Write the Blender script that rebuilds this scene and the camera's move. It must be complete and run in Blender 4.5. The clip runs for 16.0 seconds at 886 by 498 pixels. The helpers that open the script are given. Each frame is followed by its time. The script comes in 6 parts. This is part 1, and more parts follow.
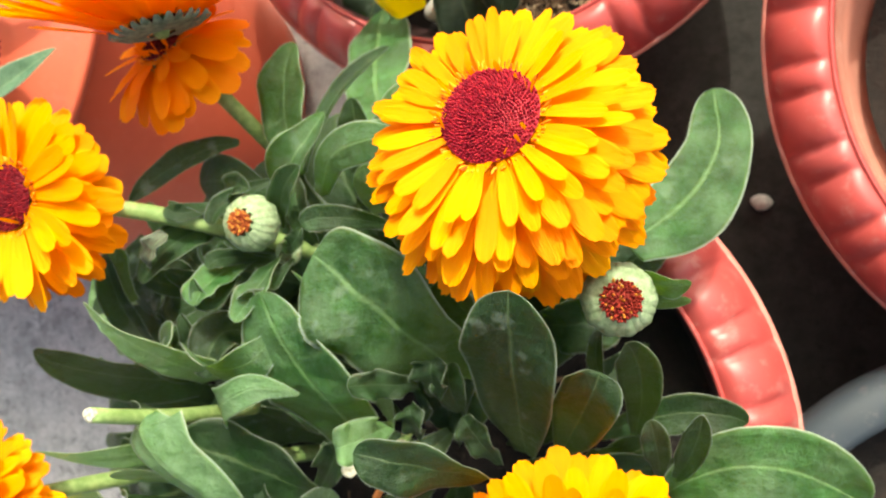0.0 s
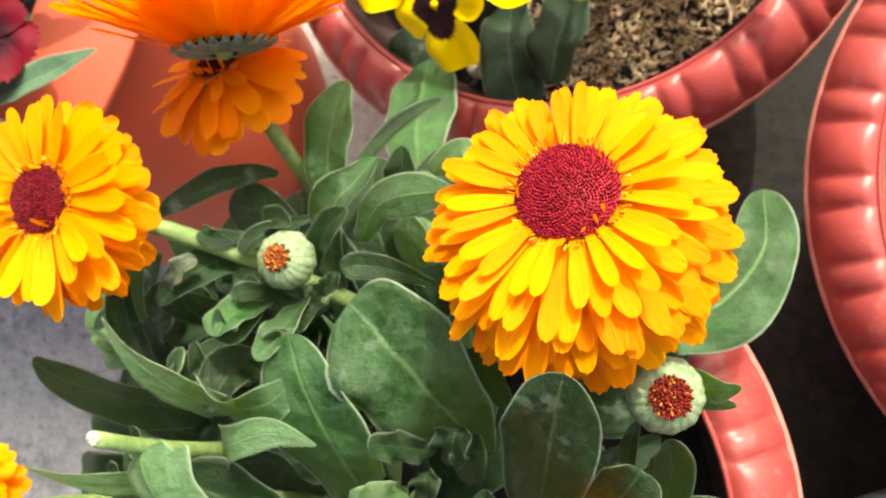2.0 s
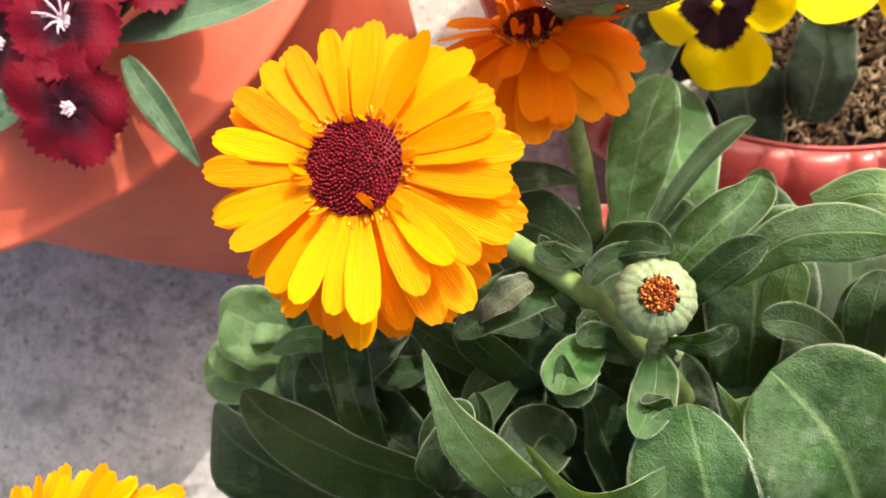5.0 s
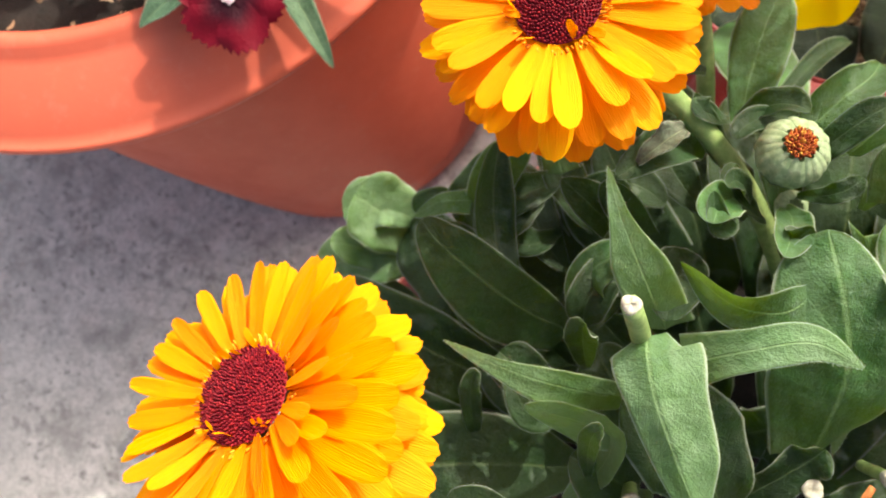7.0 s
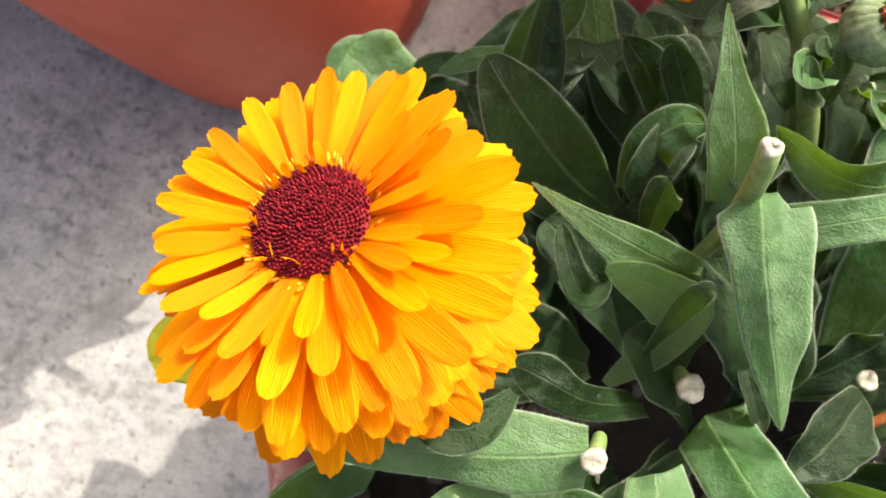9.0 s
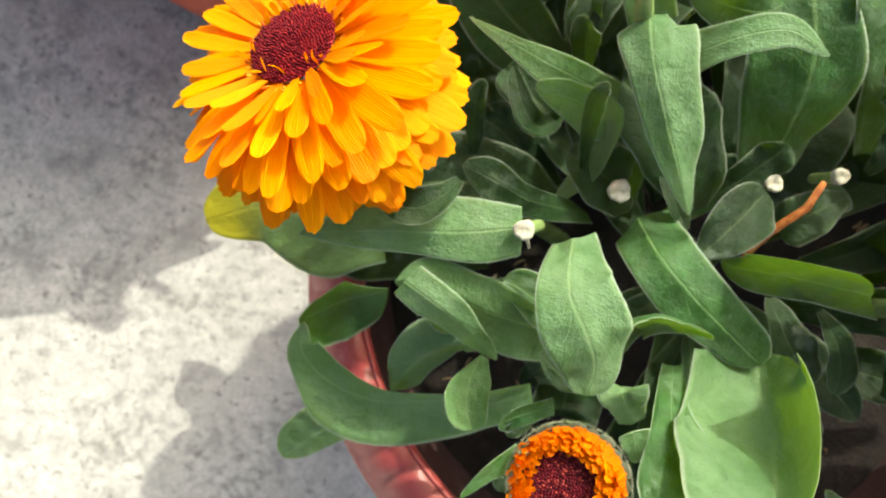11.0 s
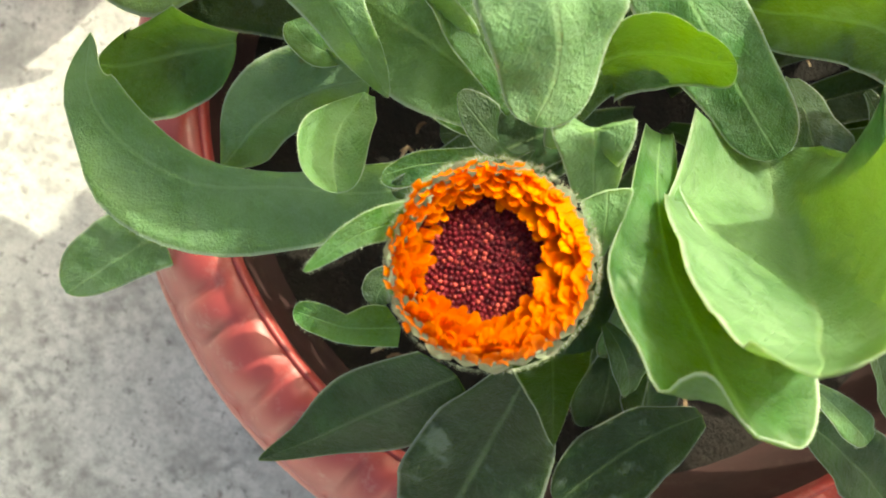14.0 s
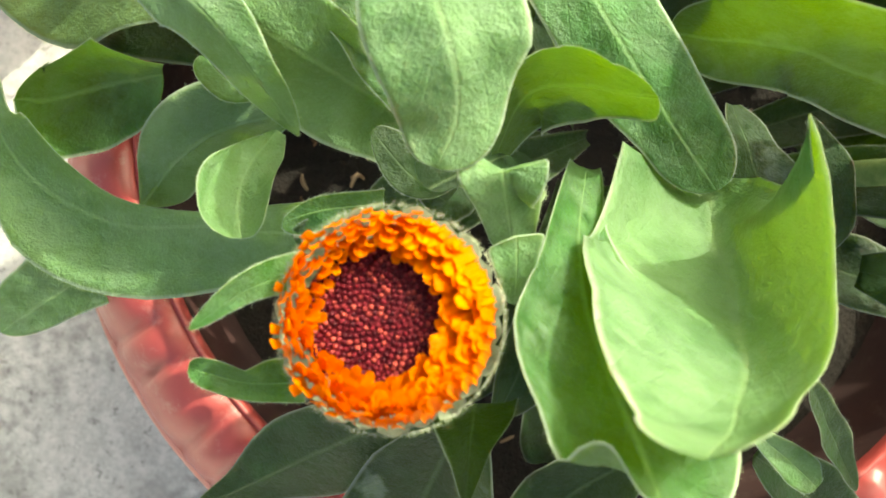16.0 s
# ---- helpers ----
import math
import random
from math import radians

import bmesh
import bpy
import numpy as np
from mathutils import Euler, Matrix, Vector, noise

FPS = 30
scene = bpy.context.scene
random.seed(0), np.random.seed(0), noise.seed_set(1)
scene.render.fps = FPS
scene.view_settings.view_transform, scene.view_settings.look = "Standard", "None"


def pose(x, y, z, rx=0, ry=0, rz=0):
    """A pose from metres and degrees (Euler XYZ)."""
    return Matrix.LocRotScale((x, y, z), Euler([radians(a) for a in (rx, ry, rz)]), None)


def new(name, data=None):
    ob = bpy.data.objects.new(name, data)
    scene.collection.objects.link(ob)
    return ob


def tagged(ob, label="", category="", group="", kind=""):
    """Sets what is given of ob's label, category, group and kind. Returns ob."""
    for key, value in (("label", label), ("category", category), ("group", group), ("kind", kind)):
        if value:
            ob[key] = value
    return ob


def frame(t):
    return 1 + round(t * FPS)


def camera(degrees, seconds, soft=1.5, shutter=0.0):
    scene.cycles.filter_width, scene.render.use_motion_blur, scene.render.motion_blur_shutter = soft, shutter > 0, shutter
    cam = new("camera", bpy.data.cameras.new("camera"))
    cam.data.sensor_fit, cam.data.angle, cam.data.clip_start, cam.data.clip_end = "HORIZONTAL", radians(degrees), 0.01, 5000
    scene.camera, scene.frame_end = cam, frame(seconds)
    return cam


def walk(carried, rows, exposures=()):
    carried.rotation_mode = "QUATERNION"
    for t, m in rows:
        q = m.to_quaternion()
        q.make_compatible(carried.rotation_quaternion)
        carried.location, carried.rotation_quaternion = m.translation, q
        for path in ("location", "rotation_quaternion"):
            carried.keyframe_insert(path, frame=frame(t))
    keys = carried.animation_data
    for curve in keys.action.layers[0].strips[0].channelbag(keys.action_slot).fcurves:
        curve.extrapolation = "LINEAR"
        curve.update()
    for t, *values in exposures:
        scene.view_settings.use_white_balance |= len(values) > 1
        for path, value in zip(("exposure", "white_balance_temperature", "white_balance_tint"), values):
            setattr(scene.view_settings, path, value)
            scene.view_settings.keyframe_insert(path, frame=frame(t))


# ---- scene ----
cam = camera(52.42, 16.0, 1.6)
cam.data.dof.use_dof, cam.data.dof.focus_distance, cam.data.dof.aperture_fstop = True, 0.165, 34.0
ROWS = [
    (0, 0.1210, 0.1033, 0.5175, -2.54, 20.39, -0.95),
    (0.5, 0.1265, 0.1082, 0.5246, -1.86, 20.73, -0.85),
    (1, 0.1145, 0.1036, 0.5401, -1.31, 20.71, -0.86),
    (1.5, 0.0879, 0.0916, 0.5264, 0.51, 19.87, 3.55),
    (2, 0.0979, 0.1065, 0.5176, 3.24, 18.27, 7.57),
    (2.5, 0.0819, 0.1205, 0.5074, 4.18, 16.95, 9.83),
    (3, 0.0609, 0.1218, 0.5036, 4.06, 15.38, 9.77),
    (3.5, 0.0217, 0.1103, 0.5013, 5.53, 11.31, 12.91),
    (4, -0.0142, 0.0984, 0.4944, 6.83, 10.68, 13.81),
    (4.2, -0.0200, 0.0906, 0.4862, 7.38, 11.02, 14.44),
    (6.3, -0.0542, 0.0770, 0.4752, 7.92, 8.06, 14.44),
    (6.5, -0.0561, 0.0630, 0.4838, 8.56, 8.10, 15.07),
    (7, -0.0614, 0.0262, 0.5034, 10.17, 8.34, 17.60),
    (7.5, -0.0812, 0.0038, 0.4897, 10.46, 4.90, 19.09),
    (8, -0.0983, -0.0073, 0.4738, 9.90, -0.73, 20.57),
    (8.2, -0.1051, -0.0082, 0.4732, 8.43, -1.84, 20.68),
    (10.3, -0.1071, -0.0330, 0.4992, 7.67, -3.76, 19.80),
    (10.5, -0.0932, -0.0380, 0.5134, 8.75, -1.60, 19.38),
    (11, -0.0613, -0.0476, 0.5199, 7.26, 2.96, 19.18),
    (11.5, -0.0623, -0.0776, 0.4935, 5.93, 0.77, 22.52),
    (12, -0.0539, -0.0810, 0.4670, 6.38, -2.40, 24.05),
    (12.5, -0.0512, -0.0853, 0.4417, 5.83, -3.51, 23.96),
    (13, -0.0487, -0.0816, 0.4256, 6.08, -4.66, 24.03),
    (13.5, -0.0472, -0.0794, 0.4184, 6.12, -4.72, 24.12),
    (14, -0.0457, -0.0853, 0.4235, 5.95, -4.77, 24.31),
    (14.5, -0.0421, -0.0771, 0.4213, 5.74, -4.35, 24.29),
    (15, -0.0369, -0.0804, 0.4180, 6.17, -4.43, 23.76),
    (15.5, -0.0384, -0.0778, 0.4103, 6.65, -4.88, 23.51),
    (16, -0.0354, -0.0736, 0.4175, 6.60, -4.68, 23.40),
]
EXPOSURES = [(0, 1.08, 6900, -5), (2, 1.02, 6950, -3), (3, 0.89, 6950, 5), (4, 0.94, 6950, 5), (6.5, 1.02, 6950, 5), (7, 1.08, 6950, 5), (8, 1.12, 6900, 5), (10.5, 0.97, 6850, -4), (11.5, 0.98, 7150, -8), (12.5, 1.27, 7400, -11), (14, 1.49, 7500, -12), (16, 1.62, 7500, -12)]
walk(cam, [(t, pose(*place)) for t, *place in ROWS], EXPOSURES)

# ---- light ----
SUN_TO = Vector((0.36 * 0.96, 0.933 * 0.96, 1.0)).normalized()
sun_data = bpy.data.lights.new("sun", "SUN")
sun_data.energy, sun_data.angle, sun_data.color = 2.3, radians(0.5), (1.0, 0.94, 0.86)
sun = new("sun", sun_data)
sun.matrix_world = Matrix.Translation((1, 1, 3)) @ (-SUN_TO).to_track_quat("-Z", "Y").to_matrix().to_4x4()
world = bpy.data.worlds.new("sky")
scene.world = world
world.use_nodes = True
wn = world.node_tree.nodes
sky = wn.new("ShaderNodeTexSky")
sky.sky_type, sky.sun_disc = "NISHITA", False
sky.sun_elevation = math.asin(SUN_TO.z)
sky.sun_rotation = math.atan2(SUN_TO.x, SUN_TO.y)
sky.dust_density, sky.air_density = 8.0, 0.6
world.node_tree.links.new(sky.outputs[0], wn["Background"].inputs[0])
wn["Background"].inputs[1].default_value = 0.172


# ---- materials ----
class Nodes:
    """Short hand for building a material's node tree."""

    def __init__(self, name):
        self.mat = bpy.data.materials.new(name)
        self.mat.use_nodes = True
        self.tree = self.mat.node_tree
        self.bsdf = self.tree.nodes["Principled BSDF"]
        self.out = self.tree.nodes["Material Output"]

    def add(self, kind, **values):
        node = self.tree.nodes.new(kind)
        for key, value in values.items():
            if key in node.inputs:
                self.put(node.inputs[key], value)
        return node

    def put(self, socket, value):
        if isinstance(value, bpy.types.NodeSocket):
            self.tree.links.new(value, socket)
        else:
            socket.default_value = (*value, 1) if isinstance(value, tuple) and socket.type == "RGBA" and len(value) == 3 else value

    def set(self, **values):
        for key, value in values.items():
            self.put(self.bsdf.inputs[key.replace("_", " ")], value)

    def coords(self, which="Object"):
        return self.tree.nodes.new("ShaderNodeTexCoord").outputs[which]

    def noise(self, scale, detail=4.0, rough=0.55, vector=None):
        node = self.add("ShaderNodeTexNoise", Scale=scale, Detail=detail, Roughness=rough)
        if vector is not None:
            self.put(node.inputs["Vector"], vector)
        return node.outputs[0]

    def ramp(self, fac, *stops):
        node = self.tree.nodes.new("ShaderNodeValToRGB")
        el = node.color_ramp.elements
        while len(el) < len(stops):
            el.new(0.5)
        for e, (at, colour) in zip(el, stops):
            e.position = at
            e.color = (*colour, 1) if isinstance(colour, tuple) else (colour, colour, colour, 1)
        self.put(node.inputs[0], fac)
        return node.outputs[0]

    def mix(self, fac, a, b, blend="MIX"):
        node = self.tree.nodes.new("ShaderNodeMix")
        node.data_type, node.blend_type = "RGBA", blend
        self.put(node.inputs[0], fac)
        for socket, value in ((node.inputs[6], a), (node.inputs[7], b)):
            self.put(socket, (*value, 1) if isinstance(value, tuple) else value)
        return node.outputs[2]

    def maths(self, op, a, b=0.0):
        node = self.tree.nodes.new("ShaderNodeMath")
        node.operation = op
        self.put(node.inputs[0], a)
        self.put(node.inputs[1], b)
        return node.outputs[0]

    def bump(self, height, strength=0.3, distance=0.001):
        node = self.add("ShaderNodeBump", Strength=strength, Distance=distance, Height=height)
        self.put(self.bsdf.inputs["Normal"], node.outputs[0])
        return node.outputs[0]

    def random(self):
        return self.tree.nodes.new("ShaderNodeObjectInfo").outputs["Random"]

    def translucent(self, colour, share, normal=None):
        glow = self.add("ShaderNodeBsdfTranslucent", Color=colour)
        if normal is not None:
            self.put(glow.inputs["Normal"], normal)
        both = self.tree.nodes.new("ShaderNodeMixShader")
        self.put(both.inputs[0], share)
        self.put(both.inputs[1], self.bsdf.outputs[0])
        self.put(both.inputs[2], glow.outputs[0])
        self.put(self.out.inputs[0], both.outputs[0])


def concrete():
    n = Nodes("concrete")
    p = n.coords()
    fine, mid, big = n.noise(520, 6, 0.75, p), n.noise(48, 7, 0.7, p), n.noise(7, 5, 0.6, p)
    colour = n.ramp(mid, (0.34, (0.36, 0.35, 0.335)), (0.47, (0.53, 0.515, 0.495)), (0.66, (0.62, 0.603, 0.58)))
    veins = n.maths("ABSOLUTE", n.maths("SUBTRACT", n.noise(85, 5, 0.7, p), 0.5))
    colour = n.mix(n.ramp(veins, (0.0, 0.55), (0.035, 0.0)), colour, (0.25, 0.24, 0.23))
    colour = n.mix(n.ramp(big, (0.40, 0.6), (0.58, 0.0)), colour, (0.43, 0.42, 0.405))
    pits = n.ramp(n.noise(150, 5, 0.75, p), (0.36, 0.85), (0.43, 0.0))
    colour = n.mix(pits, colour, (0.17, 0.16, 0.15))
    smudge = n.ramp(n.noise(34, 6, 0.7, p), (0.52, 0.0), (0.66, 0.65))
    colour = n.mix(smudge, colour, (0.25, 0.243, 0.235))
    colour = n.mix(n.ramp(fine, (0.36, 0.6), (0.5, 0.0)), colour, (0.25, 0.24, 0.23))
    blotch = n.maths("MULTIPLY", n.ramp(n.noise(130, 6, 0.78, p), (0.48, 0.0), (0.60, 0.75)), n.ramp(n.noise(16, 4, 0.6, p), (0.44, 0.1), (0.58, 1.0)))
    colour = n.mix(blotch, colour, (0.19, 0.183, 0.176))
    # spilt earth trodden in between the planters, blackened to paint in the shade there
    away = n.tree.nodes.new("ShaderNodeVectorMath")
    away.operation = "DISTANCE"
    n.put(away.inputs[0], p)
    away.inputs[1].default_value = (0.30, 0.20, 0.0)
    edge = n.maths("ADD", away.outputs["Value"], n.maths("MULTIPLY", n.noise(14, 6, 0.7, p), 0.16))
    earth_shade = n.ramp(edge, (0.40, 0.95), (0.47, 0.0))
    colour = n.mix(earth_shade, colour, n.ramp(mid, (0.3, (0.004, 0.0034, 0.003)), (0.7, (0.014, 0.011, 0.0095))))
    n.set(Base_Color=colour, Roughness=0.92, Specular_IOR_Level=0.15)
    n.bump(n.mix(0.5, fine, mid), 0.5, 0.0015)
    return n.mat


def plastic(name, colour, dull, rough, dust=0.35):
    n = Nodes(name)
    p = n.coords()
    patch, grain = n.noise(35, 5, 0.65, p), n.noise(260, 4, 0.6, p)
    base = n.mix(n.ramp(patch, (0.4, 0.0), (0.75, 0.8)), colour, dull)
    geo = n.tree.nodes.new("ShaderNodeNewGeometry")
    scuff = n.ramp(n.noise(120, 6, 0.75, p), (0.55, 0.0), (0.72, dust))
    base = n.mix(scuff, base, (0.62, 0.50, 0.43))
    edge = n.ramp(geo.outputs["Pointiness"], (0.52, 0.0), (0.6, 0.5))
    base = n.mix(edge, base, tuple(min(1, c * 1.25 + 0.06) for c in colour))
    n.set(Base_Color=base, Roughness=n.ramp(patch, (0.3, rough - 0.06), (0.7, rough + 0.14)))
    n.bump(grain, 0.12, 0.0006)
    return n.mat


def soil():
    n = Nodes("soil")
    p = n.coords()
    a, b = n.noise(90, 6, 0.7, p), n.noise(600, 4, 0.7, p)
    colour = n.ramp(a, (0.3, (0.007, 0.005, 0.004)), (0.6, (0.018, 0.012, 0.009)), (0.8, (0.050, 0.036, 0.026)))
    n.set(Base_Color=colour, Roughness=0.95)
    n.bump(n.mix(0.5, a, b), 0.9, 0.004)
    return n.mat


def leaf_green(name, dark, light, glow, share=0.30, ripe=None, felted=0.27, bloom=0.10, rim=0.66):
    """Felted leaf: pale midrib and side veins, pale hairy margin, water marks and insect scars."""
    n = Nodes(name)
    uv = n.tree.nodes.new("ShaderNodeSeparateXYZ")
    n.put(uv.inputs[0], n.coords("UV"))
    along, across = uv.outputs[0], uv.outputs[1]
    off = n.maths("ABSOLUTE", n.maths("SUBTRACT", across, 0.5))
    p = n.coords()
    r = n.random()
    mottled = n.noise(55, 5, 0.6, p)
    fine = n.noise(1900, 3, 0.65, p)
    coarse = n.noise(620, 3, 0.6, p)
    quilt = n.noise(210, 4, 0.55, p)
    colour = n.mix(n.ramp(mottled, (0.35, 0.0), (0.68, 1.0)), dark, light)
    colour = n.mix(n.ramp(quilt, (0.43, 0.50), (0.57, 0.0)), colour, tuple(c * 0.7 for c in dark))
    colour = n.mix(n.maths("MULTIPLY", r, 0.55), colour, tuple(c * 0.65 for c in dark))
    marks = n.ramp(n.noise(120, 3, 0.5, p), (0.60, 0.0), (0.68, 0.22))
    marks = n.maths("MULTIPLY", marks, n.ramp(r, (0.45, 0.15), (0.75, 1.0)))
    colour = n.mix(marks, colour, (0.40, 0.48, 0.38))
    vein_wave = n.maths("SINE", n.maths("ADD", n.maths("MULTIPLY", along, 46.0), n.maths("MULTIPLY", off, -34.0)))
    veins = n.ramp(vein_wave, (0.90, 0.0), (1.0, 0.07))
    colour = n.mix(veins, colour, tuple(c * 1.5 + 0.03 for c in light))
    midrib = n.ramp(off, (0.008, 0.6), (0.030, 0.0))
    colour = n.mix(midrib, colour, tuple(0.6 * c + k * rim for c, k in zip(light, (0.26, 0.32, 0.15))))
    cloudy = n.mix(0.4, n.noise(75, 5, 0.65, p), n.noise(330, 4, 0.7, p))
    colour = n.mix(n.ramp(cloudy, (0.43, 0.0), (0.57, bloom)), colour, (0.40, 0.52, 0.36))
    felt = n.ramp(n.mix(0.35, fine, coarse), (0.46, 0.0), (0.66, felted))
    colour = n.mix(felt, colour, (0.30, 0.48, 0.26))
    margin = n.ramp(off, (0.472, 0.0), (0.494, rim))
    colour = n.mix(margin, colour, (0.58, 0.64, 0.50))
    if ripe:
        colour = n.mix(n.ramp(n.maths("ADD", along, n.maths("MULTIPLY", mottled, 0.3)), (0.80, 0.0), (1.0, 1.0)), colour, ripe)
    n.set(Base_Color=colour, Roughness=n.ramp(quilt, (0.3, 0.38), (0.7, 0.52)), Specular_IOR_Level=0.24)
    relief = n.maths("ADD", n.mix(0.30, n.mix(0.6, mottled, quilt), n.mix(0.5, coarse, fine)), n.maths("ADD", n.maths("MULTIPLY", midrib, -0.12), n.maths("MULTIPLY", veins, -0.3)))
    normal = n.bump(relief, 0.9, 0.0024)
    n.translucent(n.mix(margin, n.mix(n.ramp(mottled, (0.35, 0.0), (0.65, 0.35)), glow, tuple(c * 0.7 for c in glow)), (0.6, 0.7, 0.3)), share, normal)
    return n.mat


def petal_colour(name, bright, deep, glow, share=0.36):
    n = Nodes(name)
    uv = n.tree.nodes.new("ShaderNodeSeparateXYZ")
    n.put(uv.inputs[0], n.coords("UV"))
    along, across = uv.outputs[0], uv.outputs[1]
    p = n.coords()
    r = n.random()
    colour = n.mix(n.maths("MULTIPLY", r, 0.7), bright, deep)
    stretched = n.tree.nodes.new("ShaderNodeMapping")
    n.put(stretched.inputs["Vector"], n.coords("UV"))
    stretched.inputs["Scale"].default_value = (1.5, 22, 1)
    lines = n.noise(1.0, 3, 0.6, stretched.outputs[0])
    colour = n.mix(n.ramp(lines, (0.42, 0.0), (0.68, 0.36)), colour, deep)
    colour = n.mix(n.ramp(along, (0.0, 0.35), (0.4, 0.0)), colour, deep)
    n.set(Base_Color=colour, Roughness=0.6, Specular_IOR_Level=0.15)
    normal = n.bump(lines, 0.5, 0.0009)
    n.translucent(glow, share, normal)
    return n.mat


def eyed_petal(name, outer, eye, start, end):
    """A petal with a dark blotch at its foot, its edge uneven."""
    n = Nodes(name)
    uv = n.tree.nodes.new("ShaderNodeSeparateXYZ")
    n.put(uv.inputs[0], n.coords("UV"))
    off = n.maths("ABSOLUTE", n.maths("SUBTRACT", uv.outputs[1], 0.5))
    ragged = n.noise(14, 3, 0.6, n.coords("UV"))
    reach = n.maths("ADD", n.maths("ADD", uv.outputs[0], n.maths("MULTIPLY", off, 0.42)), n.maths("MULTIPLY", n.maths("SUBTRACT", ragged, 0.5), 0.16))
    blotch = n.ramp(reach, (0.04, 0.0), (0.08, 1.0), (start, 1.0), (end, 0.0))
    n.set(Base_Color=n.mix(blotch, outer, eye), Roughness=0.6, Specular_IOR_Level=0.2)
    n.bump(ragged, 0.4, 0.001)
    n.translucent(n.mix(blotch, outer, eye), 0.25)
    return n.mat


def speckled(name, a, b, scale, rough=0.6, bump=0.3, share=0.0):
    n = Nodes(name)
    p = n.coords()
    t = n.noise(scale, 4, 0.65, p)
    n.set(Base_Color=n.mix(n.ramp(t, (0.38, 0.0), (0.64, 1.0)), a, b), Roughness=rough)
    n.bump(t, bump, 0.0008)
    if share:
        n.translucent(b, share)
    return n.mat


def per_island(name, stops, rough):
    """A colour for each floret or chip of one mesh."""
    n = Nodes(name)
    geo = n.tree.nodes.new("ShaderNodeNewGeometry")
    n.set(Base_Color=n.ramp(geo.outputs["Random Per Island"], *stops), Roughness=rough, Specular_IOR_Level=0.15)
    return n.mat


CONCRETE = concrete()
RED_PLASTIC = plastic("red_plastic", (0.37, 0.055, 0.050), (0.30, 0.054, 0.054), 0.34, 0.22)
ORANGE_PLASTIC = plastic("orange_plastic", (0.50, 0.094, 0.048), (0.43, 0.084, 0.045), 0.48, 0.06)
DUSTY_PLASTIC = plastic("dusty_plastic", (0.42, 0.16, 0.11), (0.33, 0.12, 0.085), 0.75, 0.6)
WORN_EDGE = plastic("worn_edge", (0.52, 0.20, 0.16), (0.42, 0.12, 0.09), 0.5, 0.5)
# inner wall near-black: the shade inside the planters is put into the colour
SHADED_PLASTIC = plastic("shaded_plastic", (0.040, 0.010, 0.009), (0.020, 0.009, 0.008), 0.8, 0.05)
DARK_PLASTIC = plastic("dark_plastic", (0.032, 0.042, 0.055), (0.05, 0.058, 0.066), 0.5, 0.12)
SOIL = soil()
# calendula leaf in darker and lighter copies: shade and sun put into the colour
LEAF_SHADED = leaf_green("shaded_leaf", (0.002, 0.011, 0.003), (0.018, 0.064, 0.013), (0.54, 0.78, 0.03), 0.22, None, 0.08, 0.04, 0.36)
LEAF_LIT = leaf_green("lit_leaf", (0.006, 0.042, 0.010), (0.074, 0.215, 0.056), (0.58, 0.80, 0.04), 0.36, None, 0.16, 0.14)
LEAF_PALE = leaf_green("pale_leaf", (0.080, 0.170, 0.074), (0.185, 0.310, 0.145), (0.58, 0.78, 0.10), 0.40, None, 0.22, 0.24)
LEAF_RIPE = leaf_green("yellowing_leaf", (0.10, 0.18, 0.06), (0.18, 0.27, 0.10), (0.70, 0.76, 0.06), 0.42, (0.46, 0.40, 0.03))
LEAF_BLUE = leaf_green("dianthus_leaf", (0.06, 0.13, 0.075), (0.12, 0.21, 0.12), (0.12, 0.26, 0.05), 0.2)
LEAF_DARK = leaf_green("pansy_leaf", (0.006, 0.018, 0.008), (0.020, 0.044, 0.019), (0.06, 0.13, 0.015), 0.15, None, 0.05, 0.03, 0.25)
LEAF_DRY = leaf_green("withered_leaf", (0.06, 0.065, 0.045), (0.13, 0.135, 0.10), (0.25, 0.2, 0.06), 0.15)
STEM = speckled("stem", (0.16, 0.25, 0.07), (0.27, 0.36, 0.13), 300, 0.6, 0.3, 0.1)
BRACT = speckled("bract", (0.19, 0.27, 0.13), (0.35, 0.43, 0.26), 500, 0.7, 0.4, 0.15)
BRACT_PALE = speckled("pale_bract", (0.30, 0.36, 0.22), (0.52, 0.57, 0.42), 700, 0.8, 0.6, 0.2)
BRACT_GREY = speckled("grey_bract", (0.07, 0.09, 0.055), (0.19, 0.22, 0.145), 350, 0.7, 0.5)
STRAW = speckled("dry_stub", (0.28, 0.26, 0.19), (0.56, 0.53, 0.44), 420, 0.8, 0.4)
RUST = speckled("dry_sprig", (0.36, 0.10, 0.02), (0.55, 0.20, 0.05), 400, 0.7, 0.3)
YELLOW = petal_colour("yellow_petal", (0.95, 0.45, 0.001), (0.93, 0.225, 0.001), (0.95, 0.36, 0.0))
AMBER = petal_colour("amber_petal", (0.95, 0.425, 0.001), (0.92, 0.19, 0.001), (0.95, 0.33, 0.0))
ORANGE = petal_colour("orange_petal", (0.95, 0.35, 0.004), (0.90, 0.20, 0.003), (1.0, 0.34, 0.0), 0.34)
TORCH = petal_colour("torch_petal", (0.94, 0.34, 0.004), (0.86, 0.17, 0.003), (1.0, 0.42, 0.0), 0.58)
FLAME = petal_colour("flame_petal", (0.92, 0.28, 0.003), (0.72, 0.11, 0.003), (0.95, 0.30, 0.0), 0.3)
DISC = per_island("disc_florets", ((0.0, (0.085, 0.003, 0.008)), (0.6, (0.16, 0.006, 0.014)), (1.0, (0.25, 0.012, 0.016))), 0.55)
